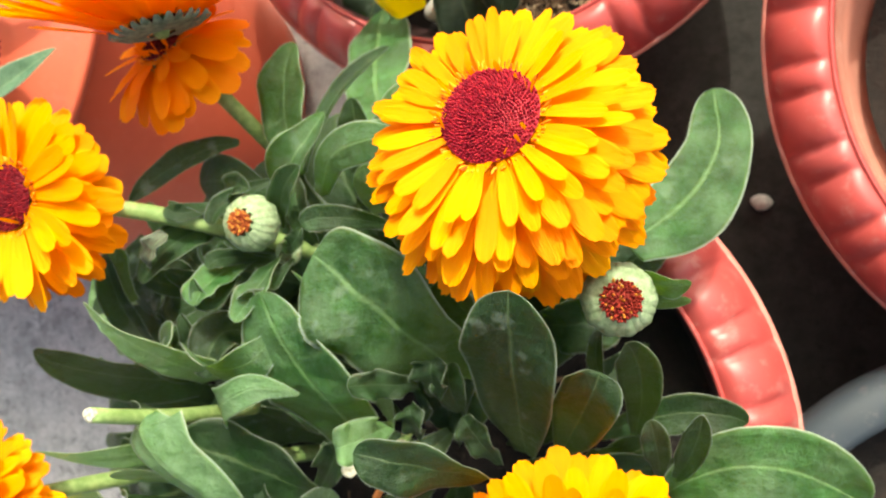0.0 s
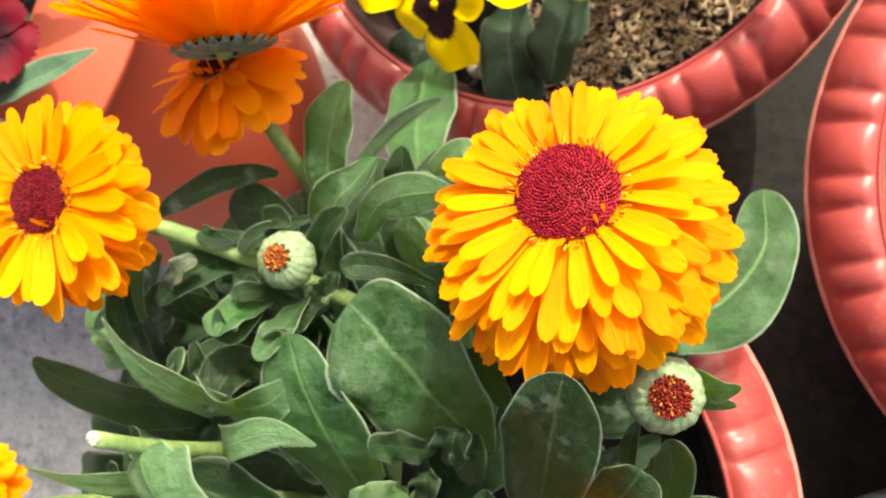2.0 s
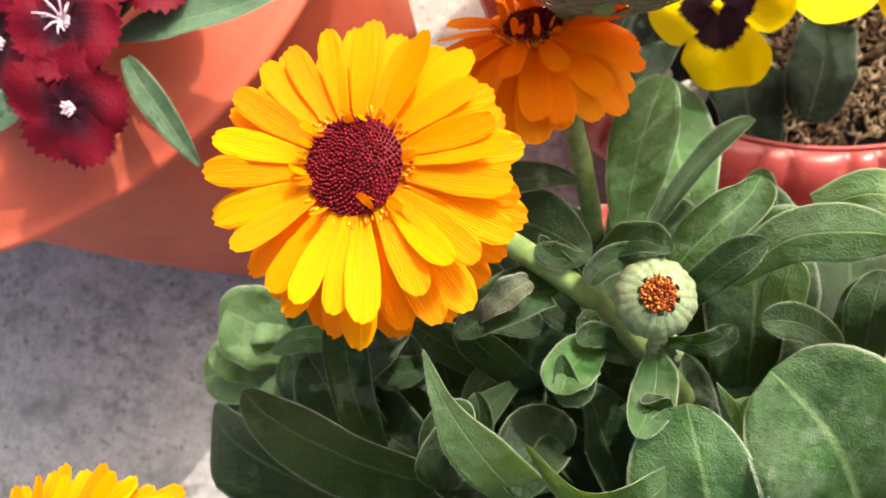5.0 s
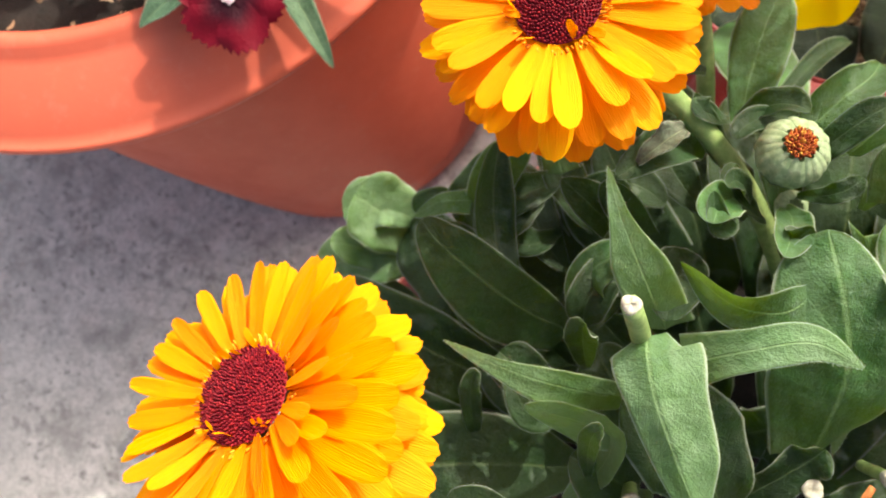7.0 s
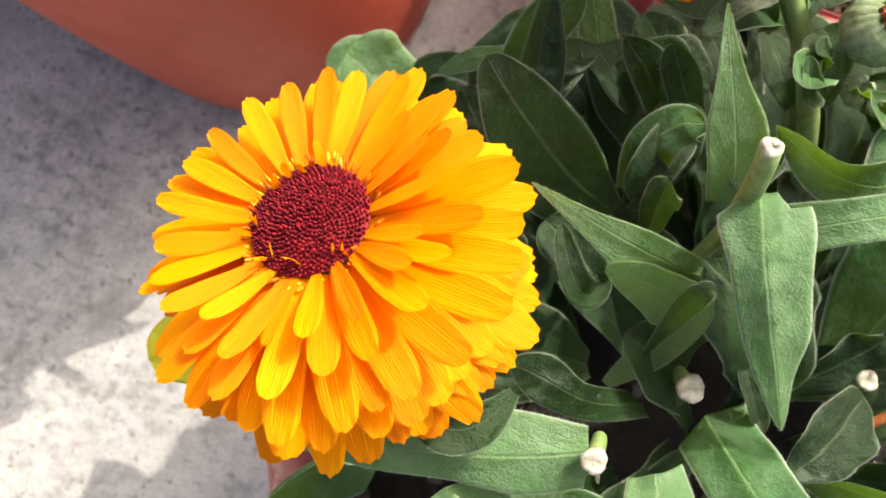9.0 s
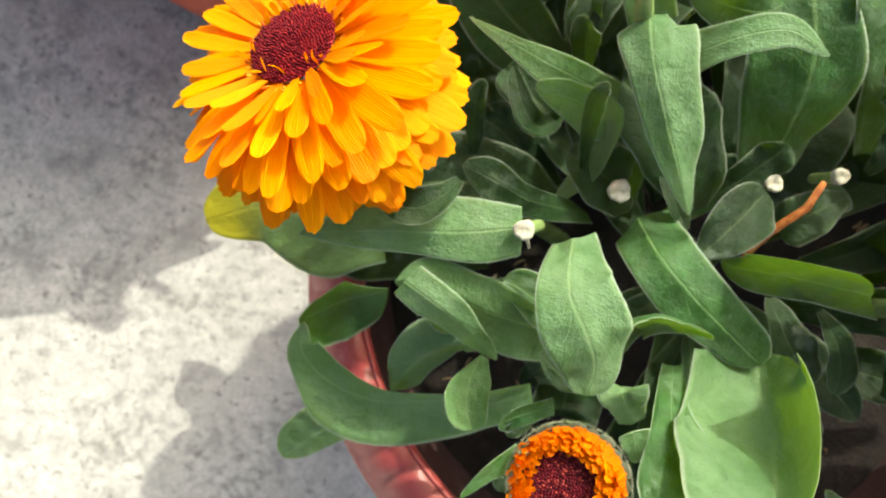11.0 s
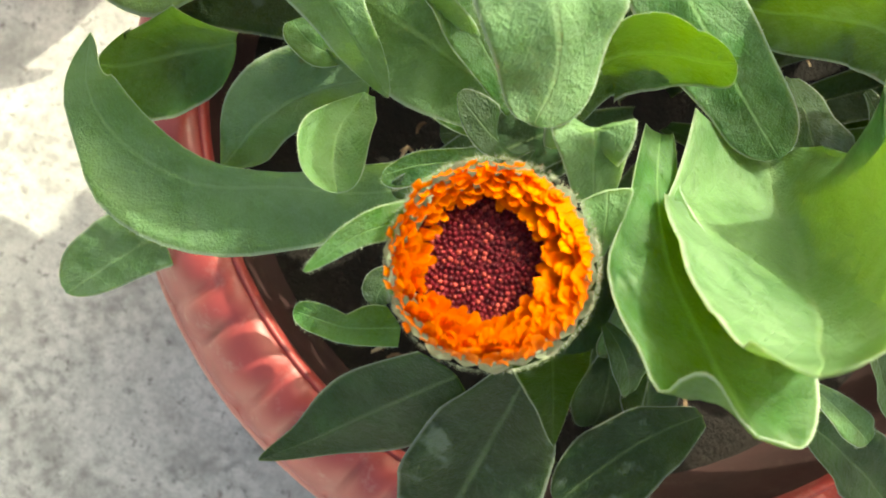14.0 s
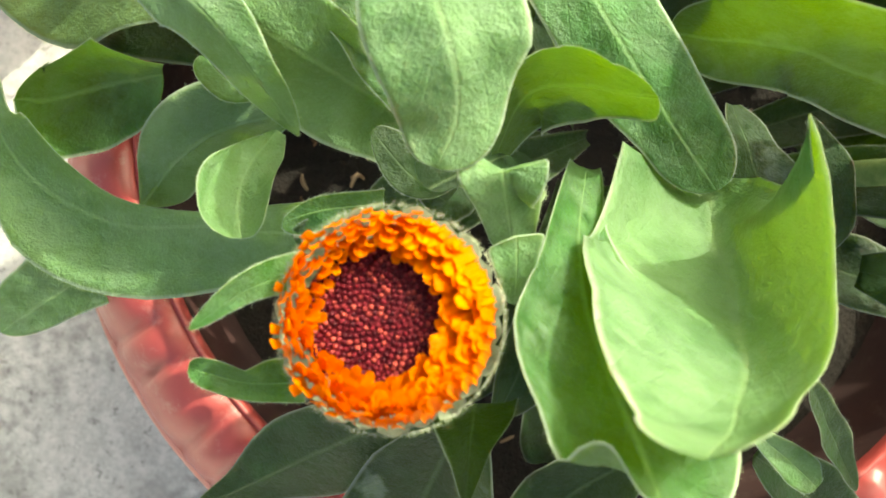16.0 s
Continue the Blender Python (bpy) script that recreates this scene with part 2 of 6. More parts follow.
DISC_RED = per_island("red_disc_florets", ((0.0, (0.13, 0.003, 0.012)), (0.6, (0.24, 0.006, 0.020)), (1.0, (0.36, 0.018, 0.028))), 0.5)
DISC_DARK = per_island("dark_disc_florets", ((0.0, (0.040, 0.003, 0.007)), (0.6, (0.12, 0.007, 0.014)), (1.0, (0.30, 0.05, 0.04))), 0.5)
STAMEN = per_island("stamens", ((0.0, (0.55, 0.08, 0.01)), (0.5, (0.80, 0.26, 0.01)), (1.0, (0.85, 0.45, 0.04))), 0.6)
BUD_HEART = per_island("bud_florets", ((0.0, (0.16, 0.02, 0.010)), (0.6, (0.32, 0.08, 0.018)), (1.0, (0.60, 0.33, 0.06))), 0.6)
BUD_RED = per_island("red_bud_florets", ((0.0, (0.12, 0.008, 0.008)), (0.75, (0.22, 0.022, 0.012)), (1.0, (0.50, 0.22, 0.03))), 0.6)
PANSY_YELLOW = petal_colour("pansy_petal", (0.92, 0.70, 0.002), (0.90, 0.58, 0.002), (0.9, 0.6, 0.0), 0.3)
PANSY_FACE = eyed_petal("pansy_face", (0.92, 0.68, 0.002), (0.020, 0.004, 0.008), 0.50, 0.56)
CRIMSON = eyed_petal("dianthus_petal", (0.150, 0.001, 0.012), (0.030, 0.002, 0.008), 0.38, 0.78)
WHITE_EYE = speckled("dianthus_heart", (0.60, 0.40, 0.48), (0.82, 0.68, 0.75), 700, 0.7)
CHIP = per_island("husk_chips", ((0.0, (0.13, 0.075, 0.045)), (0.5, (0.31, 0.205, 0.125)), (1.0, (0.55, 0.42, 0.28))), 0.8)
PEBBLE = speckled("pebble", (0.45, 0.42, 0.37), (0.66, 0.62, 0.56), 200, 0.8)


# ---- building helpers ----
def mesh_of(name, verts, faces, material, uvs=None, smooth=True):
    me = bpy.data.meshes.new(name)
    me.from_pydata([tuple(v) for v in verts], [], faces)
    me.materials.append(material)
    if uvs is not None:
        layer = me.uv_layers.new(name="UVMap")
        for loop in me.loops:
            layer.data[loop.index].uv = uvs[loop.vertex_index]
    if smooth:
        me.polygons.foreach_set("use_smooth", [True] * len(me.polygons))
    me.update()
    return me


def part_of(name, me, parent, m=None, label=""):
    ob = new(name, me)
    ob.parent = parent
    if m is not None:
        ob.matrix_local = m
    return tagged(ob, label)


def thing(name, at, label, category, group="", kind=""):
    ob = new(name)
    ob.empty_display_size = 0.02
    ob.location = at
    return tagged(ob, label, category, group, kind)


def frame_on(centre, axis, spin=0.0):
    """A pose whose z runs along axis."""
    z = Vector(axis).normalized()
    x = Vector((1, 0, 0)) - z * z.x
    x.normalize()
    y = z.cross(x)
    m = Matrix((x, y, z)).transposed().to_4x4()
    return Matrix.Translation(centre) @ m @ Matrix.Rotation(spin, 4, "Z")


def lathe(profile, turns, shape=None):
    """Verts and faces of a turned form; shape(angle, k, r, z) may bend it."""
    verts, faces = [], []
    for i in range(turns):
        a = 2 * math.pi * i / turns
        for k, (r, z) in enumerate(profile):
            if shape:
                r, z = shape(a, k, r, z)
            verts.append((r * math.cos(a), r * math.sin(a), z))
    m = len(profile)
    for i in range(turns):
        j = (i + 1) % turns
        for k in range(m - 1):
            faces.append((i * m + k, j * m + k, j * m + k + 1, i * m + k + 1))
    return verts, faces


def tube(points, radii, sides=8, closed=True):
    """Verts and faces of a round stalk along points."""
    pts = [Vector(p) for p in points]
    verts, faces = [], []
    side = None
    for i, p in enumerate(pts):
        d = (pts[min(i + 1, len(pts) - 1)] - pts[max(i - 1, 0)]).normalized()
        if side is None:
            side = d.orthogonal().normalized()
        side = (side - d * side.dot(d)).normalized()
        other = d.cross(side)
        for s in range(sides):
            a = 2 * math.pi * s / sides
            verts.append(p + (side * math.cos(a) + other * math.sin(a)) * radii[i])
    for i in range(len(pts) - 1):
        for s in range(sides):
            t = (s + 1) % sides
            faces.append((i * sides + s, i * sides + t, (i + 1) * sides + t, (i + 1) * sides + s))
    if closed:
        faces.append(tuple(range(sides - 1, -1, -1)))
        faces.append(tuple((len(pts) - 1) * sides + s for s in range(sides)))
    return verts, faces


def bezier(a, b, c, t):
    return a * (1 - t) ** 2 + b * 2 * t * (1 - t) + c * t * t


def through_mid(a, m, c):
    """The handle of a quadratic curve that passes m half way."""
    return m * 2 - (a + c) * 0.5


def stalk(parent, a, m, c, r0, r1, name="stem", material=None, label=""):
    a, m, c = Vector(a), Vector(m), Vector(c)
    h = through_mid(a, m, c)
    n = 10
    pts = [bezier(a, h, c, i / n) for i in range(n + 1)]
    v, f = tube(pts, [r0 + (r1 - r0) * i / n for i in range(n + 1)], 9)
    return part_of(name, mesh_of(name, v, f, material or STEM), parent, parent.matrix_world.inverted(), label)


def leaf_width(u, blunt, base=0.24):
    """Half width along a leaf of unit half width: a narrow foot, a broad upper part, a blunt or drawn-out tip."""
    foot = base + (1 - base) * (1 - (1 - min(u / 0.62, 1.0)) ** 2.0)
    head = 1.0 if u < 0.55 else max(0.0, 1 - ((u - 0.55) / 0.45) ** (1.3 + 2.0 * blunt)) ** (0.75 - 0.28 * blunt)
    if base > 0.45 and u < 0.14:
        foot *= math.sqrt(max(0.0, 1 - (1 - u / 0.14) ** 2))
    return foot * head


leaf_seed = random.Random(11)


def close_blade(name, top, bottom, uvs, nu, nv, length, material):
    """Joins the two faces of a blade round its rim and sets short hairs along both margins."""
    faces = []
    n = len(top)
    for i in range(nu):
        for j in range(nv - 1):
            k = i * nv + j
            faces.append((k, k + 1, k + nv + 1, k + nv))
            faces.append((n + k, n + k + nv, n + k + nv + 1, n + k + 1))
    rim = [i * nv for i in range(nu + 1)] + [nu * nv + j for j in range(1, nv)] + [i * nv + nv - 1 for i in range(nu - 1, -1, -1)] + [j for j in range(nv - 2, 0, -1)]
    for k, q in zip(rim, rim[1:] + rim[:1]):
        faces.append((q, n + q, n + k, k))
    verts, tex = top + bottom, uvs + uvs
    # short hairs along both margins
    hair = random.Random(int(length * 1e6))
    for edge, into in ((0, 1), (nv - 1, nv - 2)):
        for _ in range(int(length * 4500)):
            i = hair.randrange(1, nu)
            f = hair.random()
            p = top[i * nv + edge].lerp(top[(i + 1) * nv + edge], f)
            out = (top[i * nv + edge] - top[i * nv + into]).normalized()
            run = (top[(i + 1) * nv + edge] - top[i * nv + edge]).normalized()
            tip = p + (out + run * hair.uniform(-0.7, 0.7) + Vector((hair.uniform(-1, 1), hair.uniform(-1, 1), hair.uniform(-1, 1))) * 0.5) * hair.uniform(0.00018, 0.00055)
            b = len(verts)
            verts += [p - run * 0.00003, p + run * 0.00003, tip]
            tex += [(i / nu, float(edge > 0))] * 3
            faces.append((b, b + 1, b + 2))
    return mesh_of(name, verts, faces, material, tex)


def leaf_mesh(name, a, m, c, width, roll, cup, blunt, wave, material, foot=0.24, thick=0.00055, nu=20, nv=9, twist=0.0, up=(0, 0, 1)):
    """A leaf blade from foot a by way of m to tip c, with its own thickness. cup folds the sides up, roll turns the face."""
    a, m, c = Vector(a), Vector(m), Vector(c)
    h = through_mid(a, m, c)
    ph, ph2 = leaf_seed.uniform(0, 6.28), leaf_seed.uniform(0, 6.28)
    tip_curl = leaf_seed.uniform(-0.22, 0.10) * width
    roll += leaf_seed.uniform(-9, 9)
    twist += leaf_seed.uniform(-24, 24)
    wave = wave * 1.6 + 0.05
    top, bottom, uvs = [], [], []
    length = (m - a).length + (c - m).length
    for i in range(nu + 1):
        u = i / nu - 0.62 * math.sin(2 * math.pi * i / nu) / (2 * math.pi)
        p = bezier(a, h, c, u)
        d = ((h - a) * (1 - u) + (c - h) * u).normalized()
        up_v = Vector(up)
        nrm = up_v - d * up_v.dot(d)
        if nrm.length < 0.05:
            nrm = d.orthogonal()
        nrm.normalize()
        nrm = Matrix.Rotation(radians(roll + twist * (u - 0.5)), 3, d) @ nrm
        side = d.cross(nrm).normalized()
        w = width * 0.5 * max(leaf_width(u, blunt, foot), 0.006) * (1 + 0.035 * math.sin(u * 17 + ph) * u)
        for j in range(nv):
            v = 2 * j / (nv - 1) - 1
            bend = cup * abs(v)
            x = w * v * (1 - 0.12 * (cup * v) ** 2)
            lift = w * abs(v) ** 1.5 * bend
            lift += wave * w * abs(v) ** 2 * math.sin(u * 15 + ph + (1.3 if v > 0 else 0) + ph2 * (v > 0))
            lift += 0.05 * w * math.sin(u * 19 + ph2 + 2.2 * v) * math.cos(v * 4 + ph) + 0.035 * w * math.sin(u * 9 + ph) * v - 0.10 * w * math.exp(-((v / 0.12) ** 2))
            lift += tip_curl * u ** 5
            q = p + side * x + nrm * lift
            top.append(q)
            bottom.append(q - nrm * thick * (1 - 0.5 * abs(v)))
            uvs.append((u, (v + 1) / 2))
    return close_blade(name, top, bottom, uvs, nu, nv, length, material)


def leaf(parent, a, m, c, width, roll=0.0, cup=0.25, blunt=0.6, wave=0.05, material=None, foot=0.24, twist=0.0, up=(0, 0, 1), label=""):
    me = leaf_mesh("leaf", a, m, c, width, roll, cup, blunt, wave, material or LEAF_SHADED, foot, twist=twist, up=up)
    return part_of("leaf", me, parent, parent.matrix_world.inverted(), label)


def blade(parent, rows, tip=0.3, point=0.0, curl=12.0, wave=0.035, material=None, thick=0.00055, label=""):
    """A leaf laid along a row of stations. Each: place of the midrib, then for the left and the right half its reach,
    its rise in degrees and how far its edge is swept towards the tip. curl hollows both halves, point sharpens the tip."""
    nu, nv = 32, 15
    pts = [Vector(r[:3]) for r in rows]
    at = [0.0]
    for p, q in zip(pts, pts[1:]):
        at.append(at[-1] + (q - p).length)
    length = at[-1]
    cols = np.array(rows, float)
    slopes = np.array([(cols[min(i + 1, len(rows) - 1)] - cols[max(i - 1, 0)]) / (at[min(i + 1, len(rows) - 1)] - at[max(i - 1, 0)]) for i in range(len(rows))])

    def station(s):
        k = max(i for i in range(len(at) - 1) if s >= at[i] - 1e-9)
        h = at[k + 1] - at[k]
        f = min(1.0, (s - at[k]) / h)
        g = (2 * f ** 3 - 3 * f ** 2 + 1) * cols[k] + (f ** 3 - 2 * f ** 2 + f) * h * slopes[k] + (3 * f ** 2 - 2 * f ** 3) * cols[k + 1] + (f ** 3 - f ** 2) * h * slopes[k + 1]
        return g

    ph, ph2 = leaf_seed.uniform(0, 6.28), leaf_seed.uniform(0, 6.28)
    top, bottom, uvs = [], [], []
    for i in range(nu + 1):
        u = i / nu - 0.62 * math.sin(2 * math.pi * i / nu) / (2 * math.pi)
        g = station(u * length)
        e = 0.004
        d = Vector(station(min(1.0, u + e) * length)[:3]) - Vector(station(max(0.0, u - e) * length)[:3])
        d.normalize()
        nrm = Vector((0, 0, 1)) - d * d.z
        nrm.normalize()
        side = d.cross(nrm)
        taper = 1.0
        if u > 1 - tip:
            taper = max(0.0, 1 - ((u - 1 + tip) / tip) ** (2.2 - 0.9 * point)) ** (0.5 + 0.42 * point)
        for j in range(nv):
            v = 2 * j / (nv - 1) - 1
            reach, rise, sweep = (g[3], g[4], g[5]) if v < 0 else (g[6], g[7], g[8])
            w = max(reach, 0.0004) * max(taper, 0.012)
            f = abs(v)
            ang = radians(rise + curl * (f - 1))
            q = Vector(g[:3]) + d * (sweep * taper * f ** 1.3) + side * (math.copysign(1, v) * w * f * math.cos(ang)) + nrm * (w * f * math.sin(ang))
            lift = wave * w * f * f * math.sin(u * 14 + ph + (ph2 if v > 0 else 0)) + 0.03 * w * math.sin(u * 21 + ph2 + 2.4 * v) * math.cos(v * 4 + ph) - 0.02 * w * math.exp(-((v / 0.10) ** 2))
            q += nrm * lift
            top.append(q)
            bottom.append(q - nrm * thick * (1 - 0.5 * f))
            uvs.append((u, (v + 1) / 2))
    me = close_blade("leaf", top, bottom, uvs, nu, nv, length, material or LEAF_SHADED)
    return part_of("leaf", me, parent, parent.matrix_world.inverted(), label)


# ---- petals ----
def petal_mesh(name, curl, width, material, seed, teeth=0.018, hollow=0.10, foot=0.34, twist=0.0):
    """A strap petal of unit length along x, its face up, with lengthwise pleats and a toothed tip."""
    rnd = random.Random(seed)
    nu, nv = 9, 7
    verts, uvs, faces = [], [], []
    s1, s2 = rnd.uniform(-0.05, 0.05), rnd.uniform(-0.05, 0.05)
    tooth = [rnd.uniform(0.6, 1.2) for _ in range(3)]
    for i in range(nu + 1):
        u = i / nu
        ang = curl * u
        x0 = u if abs(curl) < 1e-4 else math.sin(ang) / curl
        z0 = 0.0 if abs(curl) < 1e-4 else -(1 - math.cos(ang)) / curl
        w = width * 0.5 * (foot + (1 - foot) * min(1.0, u / 0.55) ** 0.8)
        if u > 0.74:
            w *= math.sqrt(1 - ((u - 0.74) / 0.26) ** 2.8 * 0.55)
        tw = twist * u
        for j in range(nv):
            v = 2 * j / (nv - 1) - 1
            tip = teeth * abs(math.cos(v * 1.5 * math.pi)) * tooth[min(2, int((v + 1) * 1.499))] - 0.05 * v * v
            x = x0 + (tip * max(0.0, (u - 0.72) / 0.28))
            y = w * v + s1 * u * u + s2 * u * (1 - u)
            z = z0 + hollow * w * 2 * (v * v - 0.4) * (1 - 0.4 * u) + 0.035 * w * 2 * math.cos(v * 3 * math.pi)
            y, z = y * math.cos(tw) - (z - z0) * math.sin(tw), z0 + (z - z0) * math.cos(tw) + y * math.sin(tw)
            verts.append((x, y, z))
            uvs.append((u, (v + 1) / 2))
    for i in range(nu):
        for j in range(nv - 1):
            k = i * nv + j
            faces.append((k, k + nv, k + nv + 1, k + 1))
    return mesh_of(name, verts, faces, material, uvs)


def petal_set(material, width, seed):
    return [petal_mesh("petal", curl, width * (0.88 + 0.08 * (k % 4)), material, seed + k, twist=(-0.25, 0.12, 0.3, -0.1, 0.0)[k % 5])
            for k, curl in enumerate((-0.15, 0.10, 0.25, 0.40, 0.60, 0.0, 0.18, 0.8))]


def floret_mesh(name, count, radius, dome, size, height, material, inner=0.0, seed=3, spread=0.25, sides=5):
    """A disc of small pointed florets set in a sunflower spiral."""
    rnd = random.Random(seed)
    verts, faces = [], []
    for i in range(count):
        q = inner + (1 - inner) * math.sqrt((i + 0.5) / count)
        a = i * 2.399963
        r = radius * q
        z = dome * (1 - q * q)
        out = Vector((math.cos(a), math.sin(a), 0))
        tip_dir = (Vector((0, 0, 1)) + out * spread * q * 2 + Vector((rnd.uniform(-0.2, 0.2), rnd.uniform(-0.2, 0.2), 0))).normalized()
        base = out * r + Vector((0, 0, z - height * 0.4))
        s, h = size * rnd.uniform(0.8, 1.15), height * rnd.uniform(0.75, 1.2)
        side = tip_dir.orthogonal().normalized()
        other = tip_dir.cross(side)
        b0 = len(verts)
        for ring, (k, rr) in enumerate(((0.0, 0.9), (0.65, 1.0), (0.92, 0.62))):
            for t in range(sides):
                g = 2 * math.pi * t / sides
                verts.append(base + tip_dir * h * k + (side * math.cos(g) + other * math.sin(g)) * s * rr)
        verts.append(base + tip_dir * h)
        for ring in range(2):
            for t in range(sides):
                u = (t + 1) % sides
                faces.append((b0 + ring * sides + t, b0 + ring * sides + u, b0 + (ring + 1) * sides + u, b0 + (ring + 1) * sides + t))
        for t in range(sides):
            faces.append((b0 + 2 * sides + t, b0 + 2 * sides + (t + 1) % sides, b0 + 3 * sides))
    if inner == 0.0:
        for ring in range(7):
            q = ring / 6
            for t in range(24):
                g = 2 * math.pi * t / 24
                verts.append(Vector((radius * 1.04 * q * math.cos(g), radius * 1.04 * q * math.sin(g), dome * (1 - q * q) - 0.0002)))
        b0 = len(verts) - 7 * 24
        for ring in range(6):
            for t in range(24):
                u = (t + 1) % 24
                faces.append((b0 + ring * 24 + t, b0 + (ring + 1) * 24 + t, b0 + (ring + 1) * 24 + u, b0 + ring * 24 + u))
    return mesh_of(name, verts, faces, material)


def calyx(parent, radius, depth, count, material, spread=1.0, tip=0.25, point=0.75):
    """The green cup of narrow bracts under a flower head, one overlapping ring."""
    verts, faces, uvs = [], [], []
    rows = 6
    for i in range(count):
        a0 = 2 * math.pi * i / count
        b0 = len(verts)
        lift = 0.0006 * (i % 2)
        for k in range(rows + 1):
            u = k / rows
            r = (0.25 + 0.75 * math.sin(u * math.pi / 2)) * radius * (1 + (spread - 1) * u * u) + lift
            z = -depth + depth * (1 + tip) * (1 - math.cos(u * math.pi / 2))
            half = math.pi / count * 1.15 * (1 - point * max(0.0, u - 0.55) / 0.45)
            for v in (-1, -0.4, 0, 0.4, 1):
                a = a0 + v * half
                rr = r + 0.05 * radius * (1 - abs(v))
                verts.append((rr * math.cos(a), rr * math.sin(a), z))
                uvs.append((u, (v + 1) / 2))
        for k in range(rows):
            for j in range(4):
                q = b0 + k * 5 + j
                faces.append((q, q + 1, q + 6, q + 5))
    return part_of("calyx", mesh_of("calyx", verts, faces, material, uvs), parent)


def head(parent, name, centre, axis, spin, label):
    ob = new(name)
    ob.empty_display_size = 0.01
    ob.parent = parent
    ob.matrix_local = parent.matrix_world.inverted() @ frame_on(centre, axis, spin)
    return tagged(ob, label)


def daisy(parent, centre, axis, layers, petals, disc_r, dome, seed, label, spin=0.0, disc=None, cup=None, skip=None, stamens=84, bias=(0.0, 0.0)):
    """A calendula head. layers: (count, lift in degrees, length, foot radius, height, droop kinds)."""
    rnd = random.Random(seed)
    hd = head(parent, "flower_head", centre, axis, spin, label)
    for n, (count, lift, length, foot, z, kinds) in enumerate(layers):
        for i in range(count):
            a = 2 * math.pi * (i + 0.5 * (n % 2) + rnd.uniform(-0.28, 0.28)) / count
            if skip and skip(n, a, rnd):
                continue
            s = length * rnd.uniform(0.90, 1.07) * (1 + bias[0] * math.cos(a - radians(bias[1])))
            m = (Matrix.Rotation(a, 4, "Z") @ Matrix.Translation((foot, 0, z + rnd.uniform(-0.0006, 0.0006)))
                 @ Matrix.Rotation(-radians(lift + rnd.uniform(-6, 6)), 4, "Y") @ Matrix.Rotation(rnd.uniform(-0.22, 0.22), 4, "X") @ Matrix.Scale(s, 4))
            part_of("petal", (petals[min(n, len(petals) - 1)] if isinstance(petals[0], list) else petals)[rnd.choice(kinds)], hd, m)
    count = int(800 * (disc_r / 0.0115) ** 2)
    part_of("disc", floret_mesh("disc", count, disc_r, dome, 0.00034, 0.0013, disc or DISC, seed=seed), hd, Matrix.Translation((0, 0, 0.0008)), "dark red disc of small florets")
    for i in range(16 if stamens else 0):
        # stunted rays curling at the edge of the disc
        a = rnd.uniform(0, 6.283)
        m = (Matrix.Rotation(a, 4, "Z") @ Matrix.Translation((disc_r * rnd.uniform(0.86, 1.04), 0, 0.0006)) @ Matrix.Rotation(-radians(rnd.uniform(50, 125)), 4, "Y")
             @ Matrix.Rotation(rnd.uniform(-0.9, 0.9), 4, "X") @ Matrix.Scale(rnd.uniform(0.0035, 0.0068), 4))
        part_of("petal", (petals[-1] if isinstance(petals[0], list) else petals)[rnd.choice((0, 4, 7))], hd, m)
    if stamens:
        part_of("stamen_ring", floret_mesh("stamen_ring", stamens, disc_r * 1.1, 0.0, 0.00036, 0.0030, STAMEN, inner=0.88, seed=seed + 1, spread=0.5), hd, None, "orange-tipped stamens")
    radius, depth, low, material = cup or (disc_r, 0.006, -0.004, BRACT)
    calyx(hd, radius, depth, 26 if cup else 20, material, 1.0 if cup else 1.05, 0.05 if cup else 0.25).location.z = low
    return hd

# ---- ground ----
def ground_mesh():
    verts, faces, n = [], [], 40
    size = [-400, -60, -10, -3] + [-1.2 + 2.4 * i / 32 for i in range(33)] + [3, 10, 60, 400]
    k = len(size)
    for y in size:
        for x in size:
            near = abs(x) < 1.3 and abs(y) < 1.3
            verts.append((x, y, 0.0012 * noise.noise((x * 6, y * 6, 0.0)) if near else 0.0))
    for j in range(k - 1):
        for i in range(k - 1):
            q = j * k + i
            faces.append((q, q + 1, q + k + 1, q + k))
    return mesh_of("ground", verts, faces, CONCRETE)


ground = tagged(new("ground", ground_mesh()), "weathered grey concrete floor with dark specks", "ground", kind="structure")


